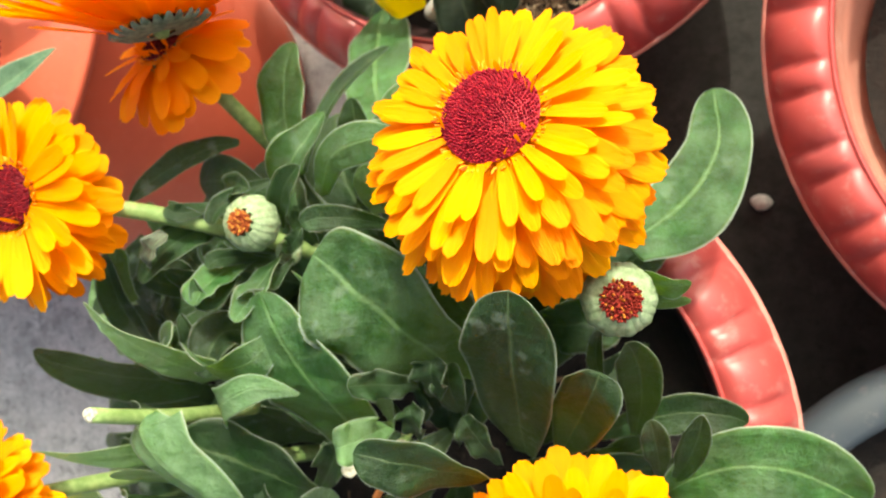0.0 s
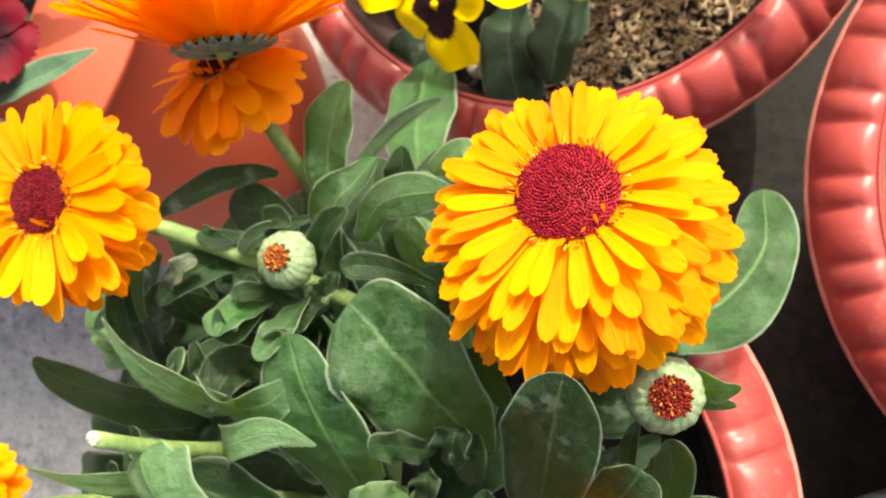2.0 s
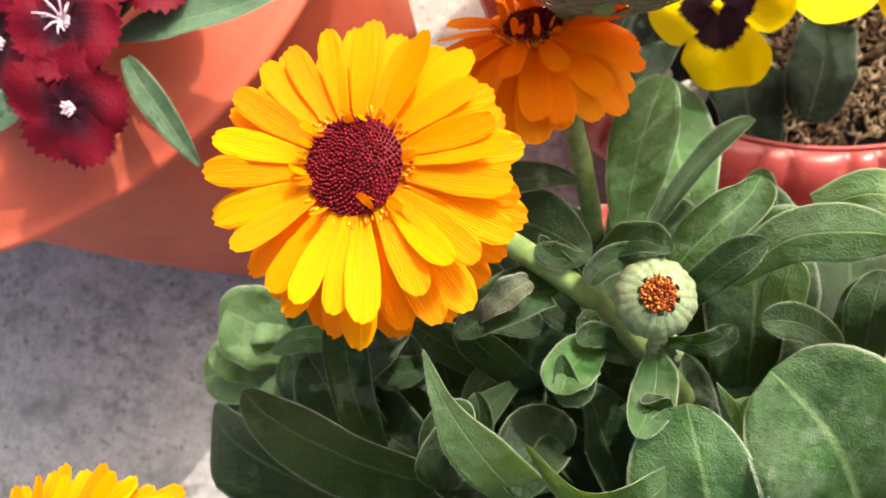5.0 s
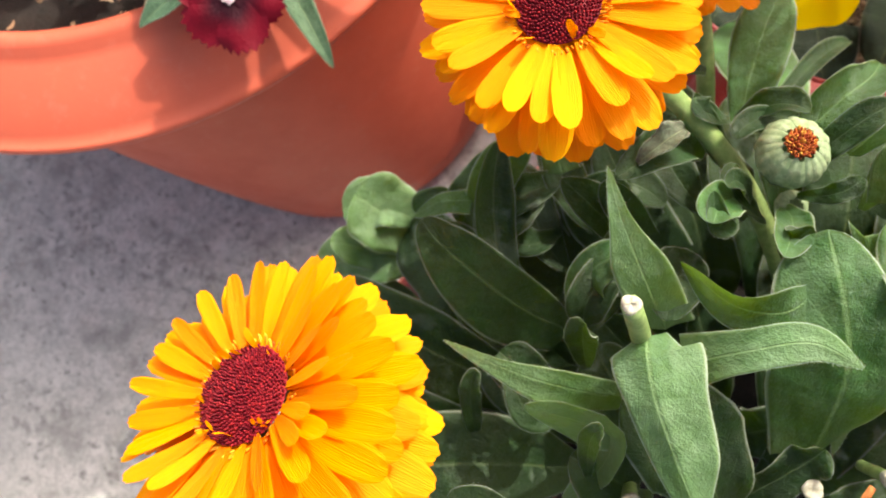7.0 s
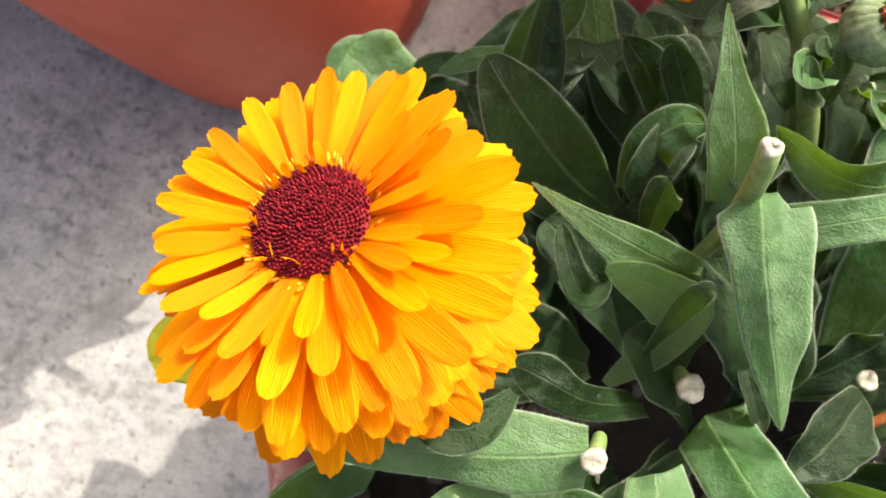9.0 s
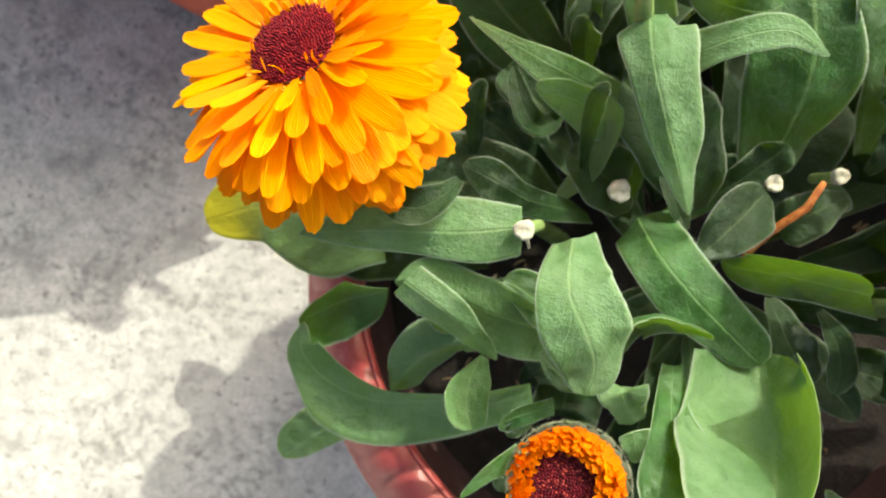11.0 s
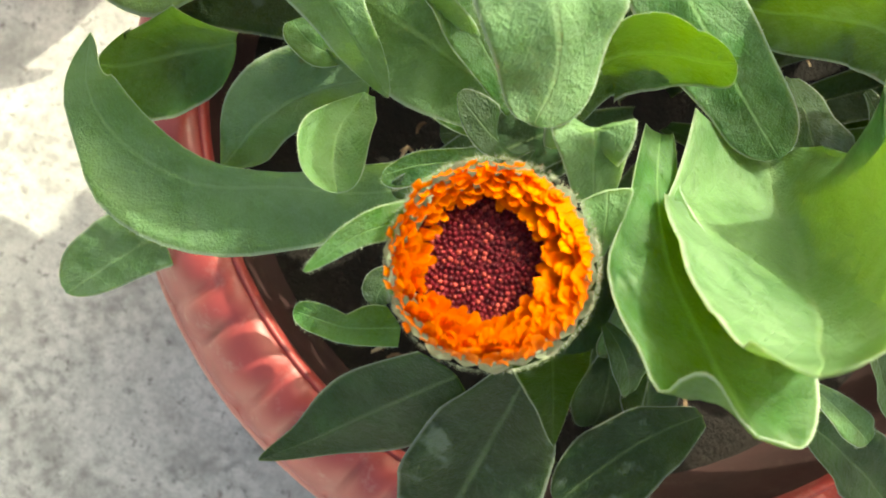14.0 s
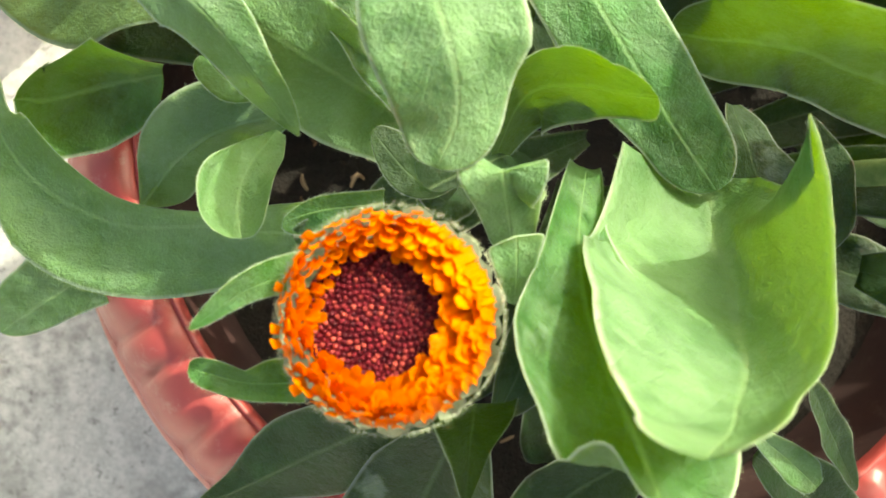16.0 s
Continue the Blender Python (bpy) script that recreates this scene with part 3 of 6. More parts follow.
# ---- planters ----
def ribbed_planter(at, outer, rim_z, soil_z, label, group="ribbed planters", spin=0.0, lining=None):
    """A bowl-shaped plastic planter with a flared rim of broad and narrow fluted lobes."""
    pot = thing("planter", at, label, "planter", group)
    r = outer
    periods = 26

    def flute(a, k, rr, z):
        ph = ((a + spin) * periods / (2 * math.pi) + 0.10 * k / 8) % 1.0
        if ph < 0.64:
            g = math.sin(math.pi * ph / 0.64)
        else:
            g = 0.72 * math.sin(math.pi * (ph - 0.64) / 0.36)
        amp = (0.1, 0.6, 0.95, 1, 1, 0.95, 0.8, 0.5, 0.1)[k] * 0.0052
        g = max(g, 0.0) ** 0.34
        return rr + amp * (g - 0.7) * 0.55, z + amp * (g - 0.7) * 0.85

    lip = r - 0.0245
    prof = [(lip + 0.0014, rim_z), (lip + 0.0040, rim_z + 0.0018), (lip + 0.0072, rim_z + 0.0014), (lip + 0.0112, rim_z - 0.0006), (lip + 0.0150, rim_z - 0.0040),
            (lip + 0.0180, rim_z - 0.0080), (lip + 0.0204, rim_z - 0.0125), (lip + 0.0221, rim_z - 0.017), (lip + 0.0232, rim_z - 0.0205)]
    v, f = lathe(prof, periods * 20, flute)
    part_of("fluted_band", mesh_of("fluted_band", v, f, RED_PLASTIC), pot, None, "rim of broad and narrow glossy lobes")
    edge = [(lip + 0.0229, rim_z - 0.020), (r - 0.0008, rim_z - 0.0205), (r, rim_z - 0.0215), (r - 0.0006, rim_z - 0.023), (r - 0.005, rim_z - 0.0245)]
    v, f = lathe(edge, 160)
    part_of("flange", mesh_of("flange", v, f, WORN_EDGE), pot, None, "thin pale outer edge")
    inner = [(lip - 0.0006, rim_z - 0.003), (lip - 0.0004, rim_z - 0.0004), (lip + 0.0002, rim_z + 0.0010), (lip + 0.0008, rim_z + 0.0014), (lip + 0.0014, rim_z + 0.0012), (lip + 0.0019, rim_z)]
    v, f = lathe(inner, 160)
    part_of("lip", mesh_of("lip", v, f, RED_PLASTIC), pot)
    foot = r * 0.66
    outside = [(r - 0.005, rim_z - 0.0245), (r - 0.016, rim_z - 0.030), (r - 0.022, rim_z - 0.045), (r - 0.026, rim_z * 0.55), (foot + 0.010, 0.025), (foot, 0.010), (foot, 0.0), (0.0, 0.0)]
    v, f = lathe(outside, 120)
    part_of("bowl", mesh_of("bowl", v, f, RED_PLASTIC), pot)
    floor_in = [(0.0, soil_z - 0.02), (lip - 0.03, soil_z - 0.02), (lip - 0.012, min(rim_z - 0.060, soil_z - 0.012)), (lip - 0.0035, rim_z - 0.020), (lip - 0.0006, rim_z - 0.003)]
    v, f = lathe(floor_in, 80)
    part_of("inside", mesh_of("inside", v, f, lining or SHADED_PLASTIC), pot, None, "inner wall in dusty or shade-dark colour")
    return pot


def smooth_planter(at, outer, rim_z, label, lean=-0.55):
    """A large planter with a turned, wide rounded rim that overhangs its bowl."""
    pot = thing("planter", at, label, "planter")
    r, h = outer, rim_z
    rim = [(r - 0.050, h - 0.070), (r - 0.045, h + 0.010), (r - 0.0435, h + 0.0145), (r - 0.040, h + 0.0165), (r - 0.036, h + 0.0158), (r - 0.034, h + 0.013), (r - 0.030, h + 0.0122), (r - 0.016, h + 0.009),
           (r - 0.006, h + 0.004), (r - 0.0022, h + 0.0015), (r - 0.0014, h + 0.0022), (r, h + 0.001), (r, h - 0.001), (r - 0.0012, h - 0.004), (r - 0.004, h - 0.0065), (r - 0.010, h - 0.008)]
    v, f = lathe(rim, 160)
    part_of("rim", mesh_of("rim", v, f, ORANGE_PLASTIC), pot, None, "wide rounded rim")
    # the body: round under the rim, narrowing to a long oval foot fitted to the camera's view
    ux, uy = math.cos(lean), math.sin(lean)
    verts, faces, turns, rows = [], [], 120, 14
    for k in range(rows + 1):
        s = k / rows
        z = (h - 0.009) * s
        grow = 0.16 * min(1.0, s / 0.06) ** 0.5 + 0.84 * s ** 0.85
        half = (r - 0.100) + (0.086 - 0.012 * s) * grow
        stretch = 0.097 * (1 - s) ** 1.1
        for i in range(turns):
            a = 2 * math.pi * i / turns
            x, y = half * math.cos(a) + stretch * math.tanh(3.0 * math.cos(a)), half * math.sin(a)
            verts.append((x * ux - y * uy, x * uy + y * ux, z))
    for k in range(rows):
        for i in range(turns):
            j = (i + 1) % turns
            faces.append((k * turns + i, k * turns + j, (k + 1) * turns + j, (k + 1) * turns + i))
    faces.append(tuple(range(turns - 1, -1, -1)))
    part_of("bowl", mesh_of("bowl", verts, faces, ORANGE_PLASTIC), pot)
    v, f = lathe([(0, h - 0.075), (r - 0.053, h - 0.070)], 60)
    part_of("inside", mesh_of("inside", v, f, ORANGE_PLASTIC), pot)
    return pot


def nursery_pot(at, outer, rim_z, label):
    pot = thing("planter", at, label, "planter")
    r, h = outer, rim_z
    rim = [(r - 0.018, h - 0.010), (r - 0.0165, h), (r - 0.013, h + 0.002), (r - 0.004, h), (r, h - 0.003), (r, h - 0.024), (r - 0.003, h - 0.028), (r - 0.010, h - 0.030)]
    v, f = lathe(rim, 120)
    part_of("rim", mesh_of("rim", v, f, DARK_PLASTIC), pot, None, "rolled blue-black rim")
    v, f = lathe([(r - 0.010, h - 0.030), (r * 0.74, 0.004), (r * 0.72, 0.0), (0, 0)], 120)
    part_of("bowl", mesh_of("bowl", v, f, DARK_PLASTIC), pot)
    v, f = lathe([(0, h - 0.06), (r - 0.024, h - 0.06), (r - 0.018, h - 0.010)], 120)
    part_of("inside", mesh_of("inside", v, f, DARK_PLASTIC), pot)
    return pot


def soil_bed(at, radius, z, label, seed=0.0):
    verts, faces = [(0, 0, z)], []
    rings, turns = 22, 64
    for k in range(1, rings + 1):
        for i in range(turns):
            a = 2 * math.pi * i / turns
            r = radius * k / rings
            x, y = r * math.cos(a), r * math.sin(a)
            lump = 0.006 * noise.noise((x * 60 + seed, y * 60, seed)) + 0.005 * noise.noise((x * 18, y * 18 + seed, 3.0))
            verts.append((x, y, z + lump * (1 if k < rings else 0.2)))
    for i in range(turns):
        faces.append((0, 1 + i, 1 + (i + 1) % turns))
    for k in range(rings - 1):
        for i in range(turns):
            a, b = 1 + k * turns + i, 1 + k * turns + (i + 1) % turns
            faces.append((a, a + turns, b + turns, b))
    ob = tagged(new("soil", mesh_of("soil", verts, faces, SOIL)), label, "soil", kind="stuff")
    ob.location = at
    return ob


MAIN = (-0.008, 0.006, 0.0)
PANSY_AT = (0.000, 0.294, 0.0)
SPARE_AT = (0.258, 0.168, 0.0)
DIANTHUS_AT = (-0.333, 0.229, 0.0)
DARK_AT = (0.215, -0.068, 0.0)

ribbed_planter(MAIN, 0.139, 0.192, 0.160, "glossy brick-red plastic planter with a fluted rim, holding calendulas")
soil_bed(MAIN, 0.108, 0.158, "dark potting soil under the calendula leaves", 1.0)
ribbed_planter(PANSY_AT, 0.141, 0.150, 0.115, "red plastic planter with a fluted rim, mulched with husks", spin=0.03)
soil_bed(PANSY_AT, 0.111, 0.108, "dark soil in the pansy planter", 5.0)
ribbed_planter(SPARE_AT, 0.143, 0.168, 0.075, "dusty red plastic planter with a fluted rim, half filled", spin=0.05, lining=DUSTY_PLASTIC)
soil_bed(SPARE_AT, 0.100, 0.068, "dark soil low in the dusty planter", 9.0)
smooth_planter(DIANTHUS_AT, 0.179, 0.197, "large smooth terracotta-orange plastic planter with a wide rounded rim")
soil_bed(DIANTHUS_AT, 0.1315, 0.186, "brown soil around the dianthus stems", 13.0)
nursery_pot(DARK_AT, 0.122, 0.150, "dull blue-black plastic pot of bare soil")
soil_bed(DARK_AT, 0.1005, 0.118, "dark soil in the blue-black pot", 17.0)

# ---- the calendula plant ----
plant = thing("calendula_plant", (0, 0, 0.158), "bushy calendula with yellow and orange flowers in a fluted planter", "plant")
bpy.context.view_layer.update()
YN, AN, YP, YW, AW, AP, OP, OS = petal_set(YELLOW, 0.245, 24), petal_set(AMBER, 0.235, 44), petal_set(YELLOW, 0.26, 20), petal_set(YELLOW, 0.31, 30), petal_set(AMBER, 0.31, 35), petal_set(AMBER, 0.26, 40), petal_set(ORANGE, 0.36, 60), petal_set(TORCH, 0.19, 70)

F1, F2, F3, F4, F5, F6, F7 = (0.058, 0.126, 0.315), (-0.090, 0.110, 0.315), (-0.0715, 0.161, 0.266), (-0.053, 0.163, 0.292), (-0.129, 0.008, 0.317), (-0.0350, -0.0685, 0.304), (0.0735, 0.003, 0.298)
# F1's outer rays in amber: their weaker light is put into the colour
daisy(plant, F1, (-0.04, 0.35, 0.935), [(24, 9, 0.0170, 0.0108, 0.0, (0, 1, 5)), (30, 0, 0.0217, 0.0105, -0.0012, (0, 1, 6)), (38, -9, 0.0264, 0.010, -0.0030, (1, 2, 6)),
      (46, -19, 0.0301, 0.010, -0.0052, (1, 2, 3)), (47, -29, 0.0327, 0.0095, -0.0076, (2, 3)), (47, -41, 0.0329, 0.009, -0.0100, (2, 3)), (46, -54, 0.0320, 0.008, -0.0124, (2, 3))], [YP, YN, AN, AN], 0.0118, 0.004, 12,
      "full double yellow flower head with a crimson centre", disc=DISC_RED, bias=(0.09, -95))
daisy(plant, F2, (-0.08, 0.0, 1.0), [(22, 9, 0.0205, 0.0088, 0.0, (0, 1, 5)), (27, -2, 0.0230, 0.0088, -0.0012, (1, 2, 6)), (22, -16, 0.0240, 0.008, -0.0028, (2, 3)), (20, -30, 0.0236, 0.008, -0.0045, (2, 3))], [YW, YW, AW], 0.0094, 0.003, 2,
      "half-double golden yellow flower head with a dark red centre", bias=(0.08, -70))
daisy(plant, F5, (-0.40, 0.20, 0.90), [(17, 24, 0.0150, 0.0106, 0.0006, (0, 1, 5)), (22, 15, 0.0205, 0.0108, 0.0, (0, 1, 5)), (28, 6, 0.0245, 0.0108, -0.0012, (1, 2, 6)), (36, -6, 0.0272, 0.010, -0.0030, (1, 2, 3)), (40, -18, 0.0286, 0.010, -0.0050, (2, 3)), (40, -30, 0.0284, 0.0095, -0.0072, (2, 3)), (38, -43, 0.0272, 0.009, -0.0096, (2, 3))], [AP, AP, AP, AP, AN], 0.0108, 0.003, 3,
      "ragged amber-yellow flower head with a dark red centre", bias=(0.13, -40), skip=lambda n, a, r: n == 0 and math.cos(a + 0.3) < -0.1)
daisy(plant, F7, (0.05, -0.05, 1.0), [(25, 12, 0.0270, 0.0105, 0.0, (0, 1, 5)), (27, 2, 0.0281, 0.0105, -0.0012, (1, 2, 6)), (28, -12, 0.0288, 0.010, -0.003, (1, 2, 3)), (28, -28, 0.0288, 0.010, -0.0045, (2, 3))], AP, 0.0118, 0.003, 4,
      "full amber flower head among the leaves")
daisy(plant, F3, (-0.2, 0.62, 0.75), [(11, 4, 0.0165, 0.007, 0.0, (1, 2, 5)), (15, -12, 0.0215, 0.007, -0.0012, (2, 3)), (17, -28, 0.0225, 0.007, -0.003, (2, 3))], OP, 0.0072, 0.002, 5,
      "orange flower head with a dark brown centre", disc=DISC_DARK)
daisy(plant, F4, (-0.21, 0.92, 0.17), [(30, 50, 0.033, 0.009, 0.002, (0, 5, 1)), (32, 40, 0.036, 0.010, 0.001, (0, 5, 1)), (34, 31, 0.037, 0.011, 0.0, (0, 1, 5)), (36, 23, 0.036, 0.012, -0.001, (0, 1, 5))], OS, 0.010, 0.003, 6,
      "large orange flower head turned away, showing its grey-green calyx", cup=(0.0147, 0.0028, -0.0016, BRACT_GREY))



def half_open(parent, centre, axis, label):
    """A flower about to open: stubby upright rays in a ring round a sunken dark disc, in a felted cup."""
    rnd = random.Random(17)
    hd = head(parent, "flower_head", centre, axis, 0.3, label)
    straps = [petal_mesh("petal", curl, 0.36, FLAME, 90 + k, teeth=0.05, foot=0.95, hollow=-0.16) for k, curl in enumerate((-0.5, -0.25, -0.75, -0.1))]
    for n, (count, r, lift, length, z) in enumerate(((50, 0.0106, 112, 0.0040, -0.0020), (56, 0.0116, 110, 0.0052, -0.0018), (60, 0.0127, 106, 0.0058, -0.0016), (64, 0.0136, 104, 0.0056, -0.0016), (66, 0.0143, 100, 0.0054, -0.0017), (68, 0.0149, 95, 0.0047, -0.0018))):
        for i in range(count):
            a = 2 * math.pi * (i + 0.5 * (n % 2) + rnd.uniform(-0.3, 0.3)) / count
            over = math.cos(a - 0.1)
            s = length * rnd.uniform(0.74, 1.06) * (1.10 + 0.14 * over)
            m = Matrix.Rotation(a, 4, "Z") @ Matrix.Translation((r - 0.0003 * over + rnd.uniform(-0.0003, 0.0003), 0, z + rnd.uniform(-0.0004, 0.0004))) @ Matrix.Rotation(-radians(lift + 11 * over + rnd.uniform(-10, 10)), 4, "Y") @ Matrix.Rotation(rnd.uniform(-0.3, 0.3), 4, "X") @ Matrix.Scale(s, 4)
            part_of("petal", straps[rnd.randrange(4)], hd, m)
    part_of("disc", floret_mesh("disc", 560, 0.0110, 0.0012, 0.00042, 0.0012, DISC_DARK, seed=9), hd, Matrix.Translation((-0.0008, 0, -0.0026)), "near-black red disc of beaded florets")
    calyx(hd, 0.0151, 0.013, 22, BRACT_PALE, 1.0, -0.10, 0.12).location.z = -0.0020
    verts, faces = [], []
    for _ in range(1500):
        a, le = rnd.uniform(0, 6.283), rnd.uniform(0.0004, 0.0011)
        p = Vector((0.0159 * math.cos(a), 0.0159 * math.sin(a), rnd.uniform(-0.005, -0.0012)))
        d = Vector((math.cos(a) + rnd.uniform(-0.6, 0.6), math.sin(a) + rnd.uniform(-0.6, 0.6), rnd.uniform(-0.3, 0.9))).normalized()
        side = Vector((-math.sin(a), math.cos(a), 0)) * 0.00003
        b = len(verts)
        verts += [p - side, p + side, p + d * le]
        faces.append((b, b + 1, b + 2))
    part_of("fuzz", mesh_of("fuzz", verts, faces, BRACT_PALE), hd, None, "soft pale hairs round the cup")
    return hd


ring_head = half_open(plant, F6, (-0.10, -0.02, 1.0), "half-open flower head with a ring of short orange rays")
ring_head.scale = (0.92, 0.92, 0.92)


def bud(parent, centre, axis, size, heart, label, open_by=0.40):
    hd = head(parent, "bud", centre, axis, 0.0, label)
    verts, faces, uvs = [], [], []
    count, rows = 20, 8
    for i in range(count):
        a0 = 2 * math.pi * i / count
        b0 = len(verts)
        for k in range(rows + 1):
            u = k / rows
            th = u * (2.76 if i % 2 else 2.66)
            r, z = size * math.sin(th) * (1.0 if i % 2 else 1.03) + 0.0005, -size * math.cos(th) * 0.95
            half = math.pi / count * 1.25 * (1 if u < 0.6 else 1 - 0.28 * (u - 0.6) / 0.4)
            for v in (-1, -0.4, 0, 0.4, 1):
                a = a0 + v * half
                rr = r * (1 + 0.04 * (1 - abs(v)))
                verts.append((rr * math.cos(a), rr * math.sin(a), z))
                uvs.append((u, (v + 1) / 2))
        for k in range(rows):
            for j in range(4):
                q = b0 + k * 5 + j
                faces.append((q, q + 1, q + 6, q + 5))
    part_of("calyx", mesh_of("calyx", verts, faces, BRACT, uvs), hd, None, "closed cup of pale felted bracts")
    if heart:
        part_of("disc", floret_mesh("disc", 120, size * open_by, size * 0.10, size * 0.050, size * 0.24, heart, seed=5), hd, Matrix.Translation((0, 0, size * 0.86)), "rusty florets showing at the tip")
    return hd


bud(plant, (0.083, 0.081, 0.288), (0.25, 0.05, 0.96), 0.0088, BUD_RED, "opening bud with a dark red heart", 0.54)
bud(plant, (-0.029, 0.1015, 0.281), (0.05, 0.05, 1.0), 0.0080, BUD_HEART, "opening bud with a rusty orange heart")
bud(plant, (-0.024, 0.092, 0.268), (0.2, -0.2, 0.9), 0.0036, None, "small closed green bud")

# ---- leaves: foot, middle, tip, width ----
leaf(plant, (0.027, 0.050, 0.245), (0.017, 0.0735, 0.285), (-0.003, 0.0915, 0.286), 0.0370, cup=.2, blunt=.95, material=LEAF_LIT)
leaf(plant, (0.049, 0.030, 0.255), (0.058, 0.062, 0.300), (0.063, 0.085, 0.320), 0.0243, blunt=.6, cup=.15)
leaf(plant, (0.059, 0.030, 0.250), (0.074, 0.052, 0.290), (0.081, 0.064, 0.303), 0.0164, blunt=.8)
leaf(plant, (0.080, 0.035, 0.240), (0.086, 0.057, 0.270), (0.084, 0.070, 0.285), 0.0124)
leaf(plant, (0.076, 0.055, 0.270), (0.075, 0.064, 0.278), (0.077, 0.073, 0.280), 0.0049, blunt=.2)
leaf(plant, (0.089, 0.016, 0.235), (0.117, 0.029, 0.245), (0.145, 0.015, 0.232), 0.0269, blunt=.8, material=LEAF_LIT)
leaf(plant, (0.067, 0.031, 0.230), (0.093, 0.042, 0.240), (0.113, 0.039, 0.235), 0.0128)
leaf(plant, (0.089, 0.027, 0.255), (0.090, 0.039, 0.270), (0.089, 0.048, 0.276), 0.0080)
leaf(plant, (0.093, 0.025, 0.250), (0.099, 0.037, 0.262), (0.102, 0.048, 0.270), 0.0086, cup=.5)
leaf(plant, (-0.081, 0.041, 0.240), (-0.096, 0.065, 0.255), (-0.102, 0.091, 0.262), 0.0118, cup=.5)
leaf(plant, (-0.037, 0.090, 0.270), (-0.042, 0.084, 0.285), (-0.043, 0.077, 0.290), 0.0112, blunt=.8, material=LEAF_LIT)
leaf(plant, (-0.026, 0.091, 0.270), (-0.025, 0.083, 0.285), (-0.027, 0.073, 0.295), 0.0097, blunt=.7, material=LEAF_LIT)
leaf(plant, (-0.034, 0.090, 0.270), (-0.039, 0.091, 0.282), (-0.042, 0.088, 0.285), 0.0060)
leaf(plant, (-0.025, 0.100, 0.270), (-0.018, 0.110, 0.282), (-0.010, 0.118, 0.287), 0.0085, cup=.4)
leaf(plant, (-0.038, 0.118, 0.235), (-0.040, 0.141, 0.242), (-0.038, 0.165, 0.241), 0.0176, blunt=.5, material=LEAF_LIT)
leaf(plant, (-0.033, 0.119, 0.240), (-0.024, 0.144, 0.235), (-0.011, 0.165, 0.215), 0.0068, cup=.6)
leaf(plant, (-0.053, 0.129, 0.250), (-0.072, 0.124, 0.255), (-0.093, 0.109, 0.260), 0.0100, blunt=.3)
leaf(plant, (-0.050, 0.099, 0.265), (-0.056, 0.097, 0.280), (-0.068, 0.083, 0.285), 0.0118, cup=.5)
leaf(plant, (0.013, 0.100, 0.270), (0.001, 0.103, 0.285), (-0.008, 0.101, 0.288), 0.0078, blunt=.8)
leaf(plant, (-0.127, 0.065, 0.190), (-0.141, 0.070, 0.205), (-0.153, 0.073, 0.213), 0.0264, material=LEAF_PALE, blunt=1)
leaf(plant, (-0.133, 0.055, 0.190), (-0.148, 0.058, 0.195), (-0.160, 0.056, 0.200), 0.0151, material=LEAF_PALE)
leaf(plant, (-0.105, 0.073, 0.225), (-0.123, 0.078, 0.218), (-0.131, 0.072, 0.212), 0.0089, cup=.5)
leaf(plant, (-0.102, 0.097, 0.240), (-0.108, 0.082, 0.238), (-0.112, 0.071, 0.225), 0.0155)
leaf(plant, (-0.086, 0.091, 0.235), (-0.093, 0.082, 0.245), (-0.102, 0.076, 0.240), 0.0120, cup=.6)
leaf(plant, (-0.082, 0.077, 0.225), (-0.090, 0.069, 0.235), (-0.100, 0.073, 0.230), 0.0099, cup=.6)
leaf(plant, (-0.064, 0.088, 0.285), (-0.059, 0.094, 0.290), (-0.055, 0.099, 0.288), 0.0065, material=LEAF_DRY, wave=.2, cup=.6)
leaf(plant, (-0.045, 0.108, 0.275), (-0.051, 0.105, 0.285), (-0.055, 0.107, 0.288), 0.0062)
leaf(plant, (-0.043, 0.109, 0.270), (-0.036, 0.113, 0.280), (-0.028, 0.112, 0.285), 0.0081, cup=.5)
leaf(plant, (-0.038, 0.086, 0.275), (-0.041, 0.078, 0.285), (-0.045, 0.085, 0.290), 0.0065, cup=.7)
leaf(plant, (-0.021, 0.090, 0.270), (-0.025, 0.079, 0.285), (-0.022, 0.082, 0.292), 0.0080, cup=.5, wave=.25)
leaf(plant, (-0.054, 0.011, 0.270), (-0.057, 0.020, 0.300), (-0.055, 0.024, 0.310), 0.0052)
leaf(plant, (-0.062, 0.037, 0.270), (-0.065, 0.043, 0.285), (-0.065, 0.046, 0.290), 0.0084, blunt=1)
leaf(plant, (-0.085, 0.008, 0.240), (-0.089, 0.020, 0.260), (-0.089, 0.028, 0.270), 0.0061, wave=.3)
leaf(plant, (-0.083, -0.007, 0.300), (-0.090, -0.017, 0.302), (-0.100, -0.016, 0.296), 0.0100, cup=.4)
leaf(plant, (-0.072, -0.038, 0.258), (-0.077, -0.040, 0.262), (-0.083, -0.037, 0.262), 0.0081, blunt=.8, material=LEAF_LIT)
leaf(plant, (-0.043, -0.074, 0.265), (-0.047, -0.075, 0.270), (-0.047, -0.079, 0.270), 0.0067)
leaf(plant, (-0.045, -0.055, 0.280), (-0.049, -0.060, 0.287), (-0.052, -0.063, 0.287), 0.0041)
leaf(plant, (-0.015, -0.077, 0.250), (-0.013, -0.098, 0.228), (-0.012, -0.124, 0.205), 0.0312, blunt=.6, cup=.15)
leaf(plant, (-0.005, -0.063, 0.250), (0.001, -0.068, 0.252), (0.008, -0.073, 0.240), 0.0066)
leaf(plant, (0.027, -0.070, 0.230), (0.020, -0.083, 0.215), (0.012, -0.102, 0.205), 0.0206, blunt=.6)
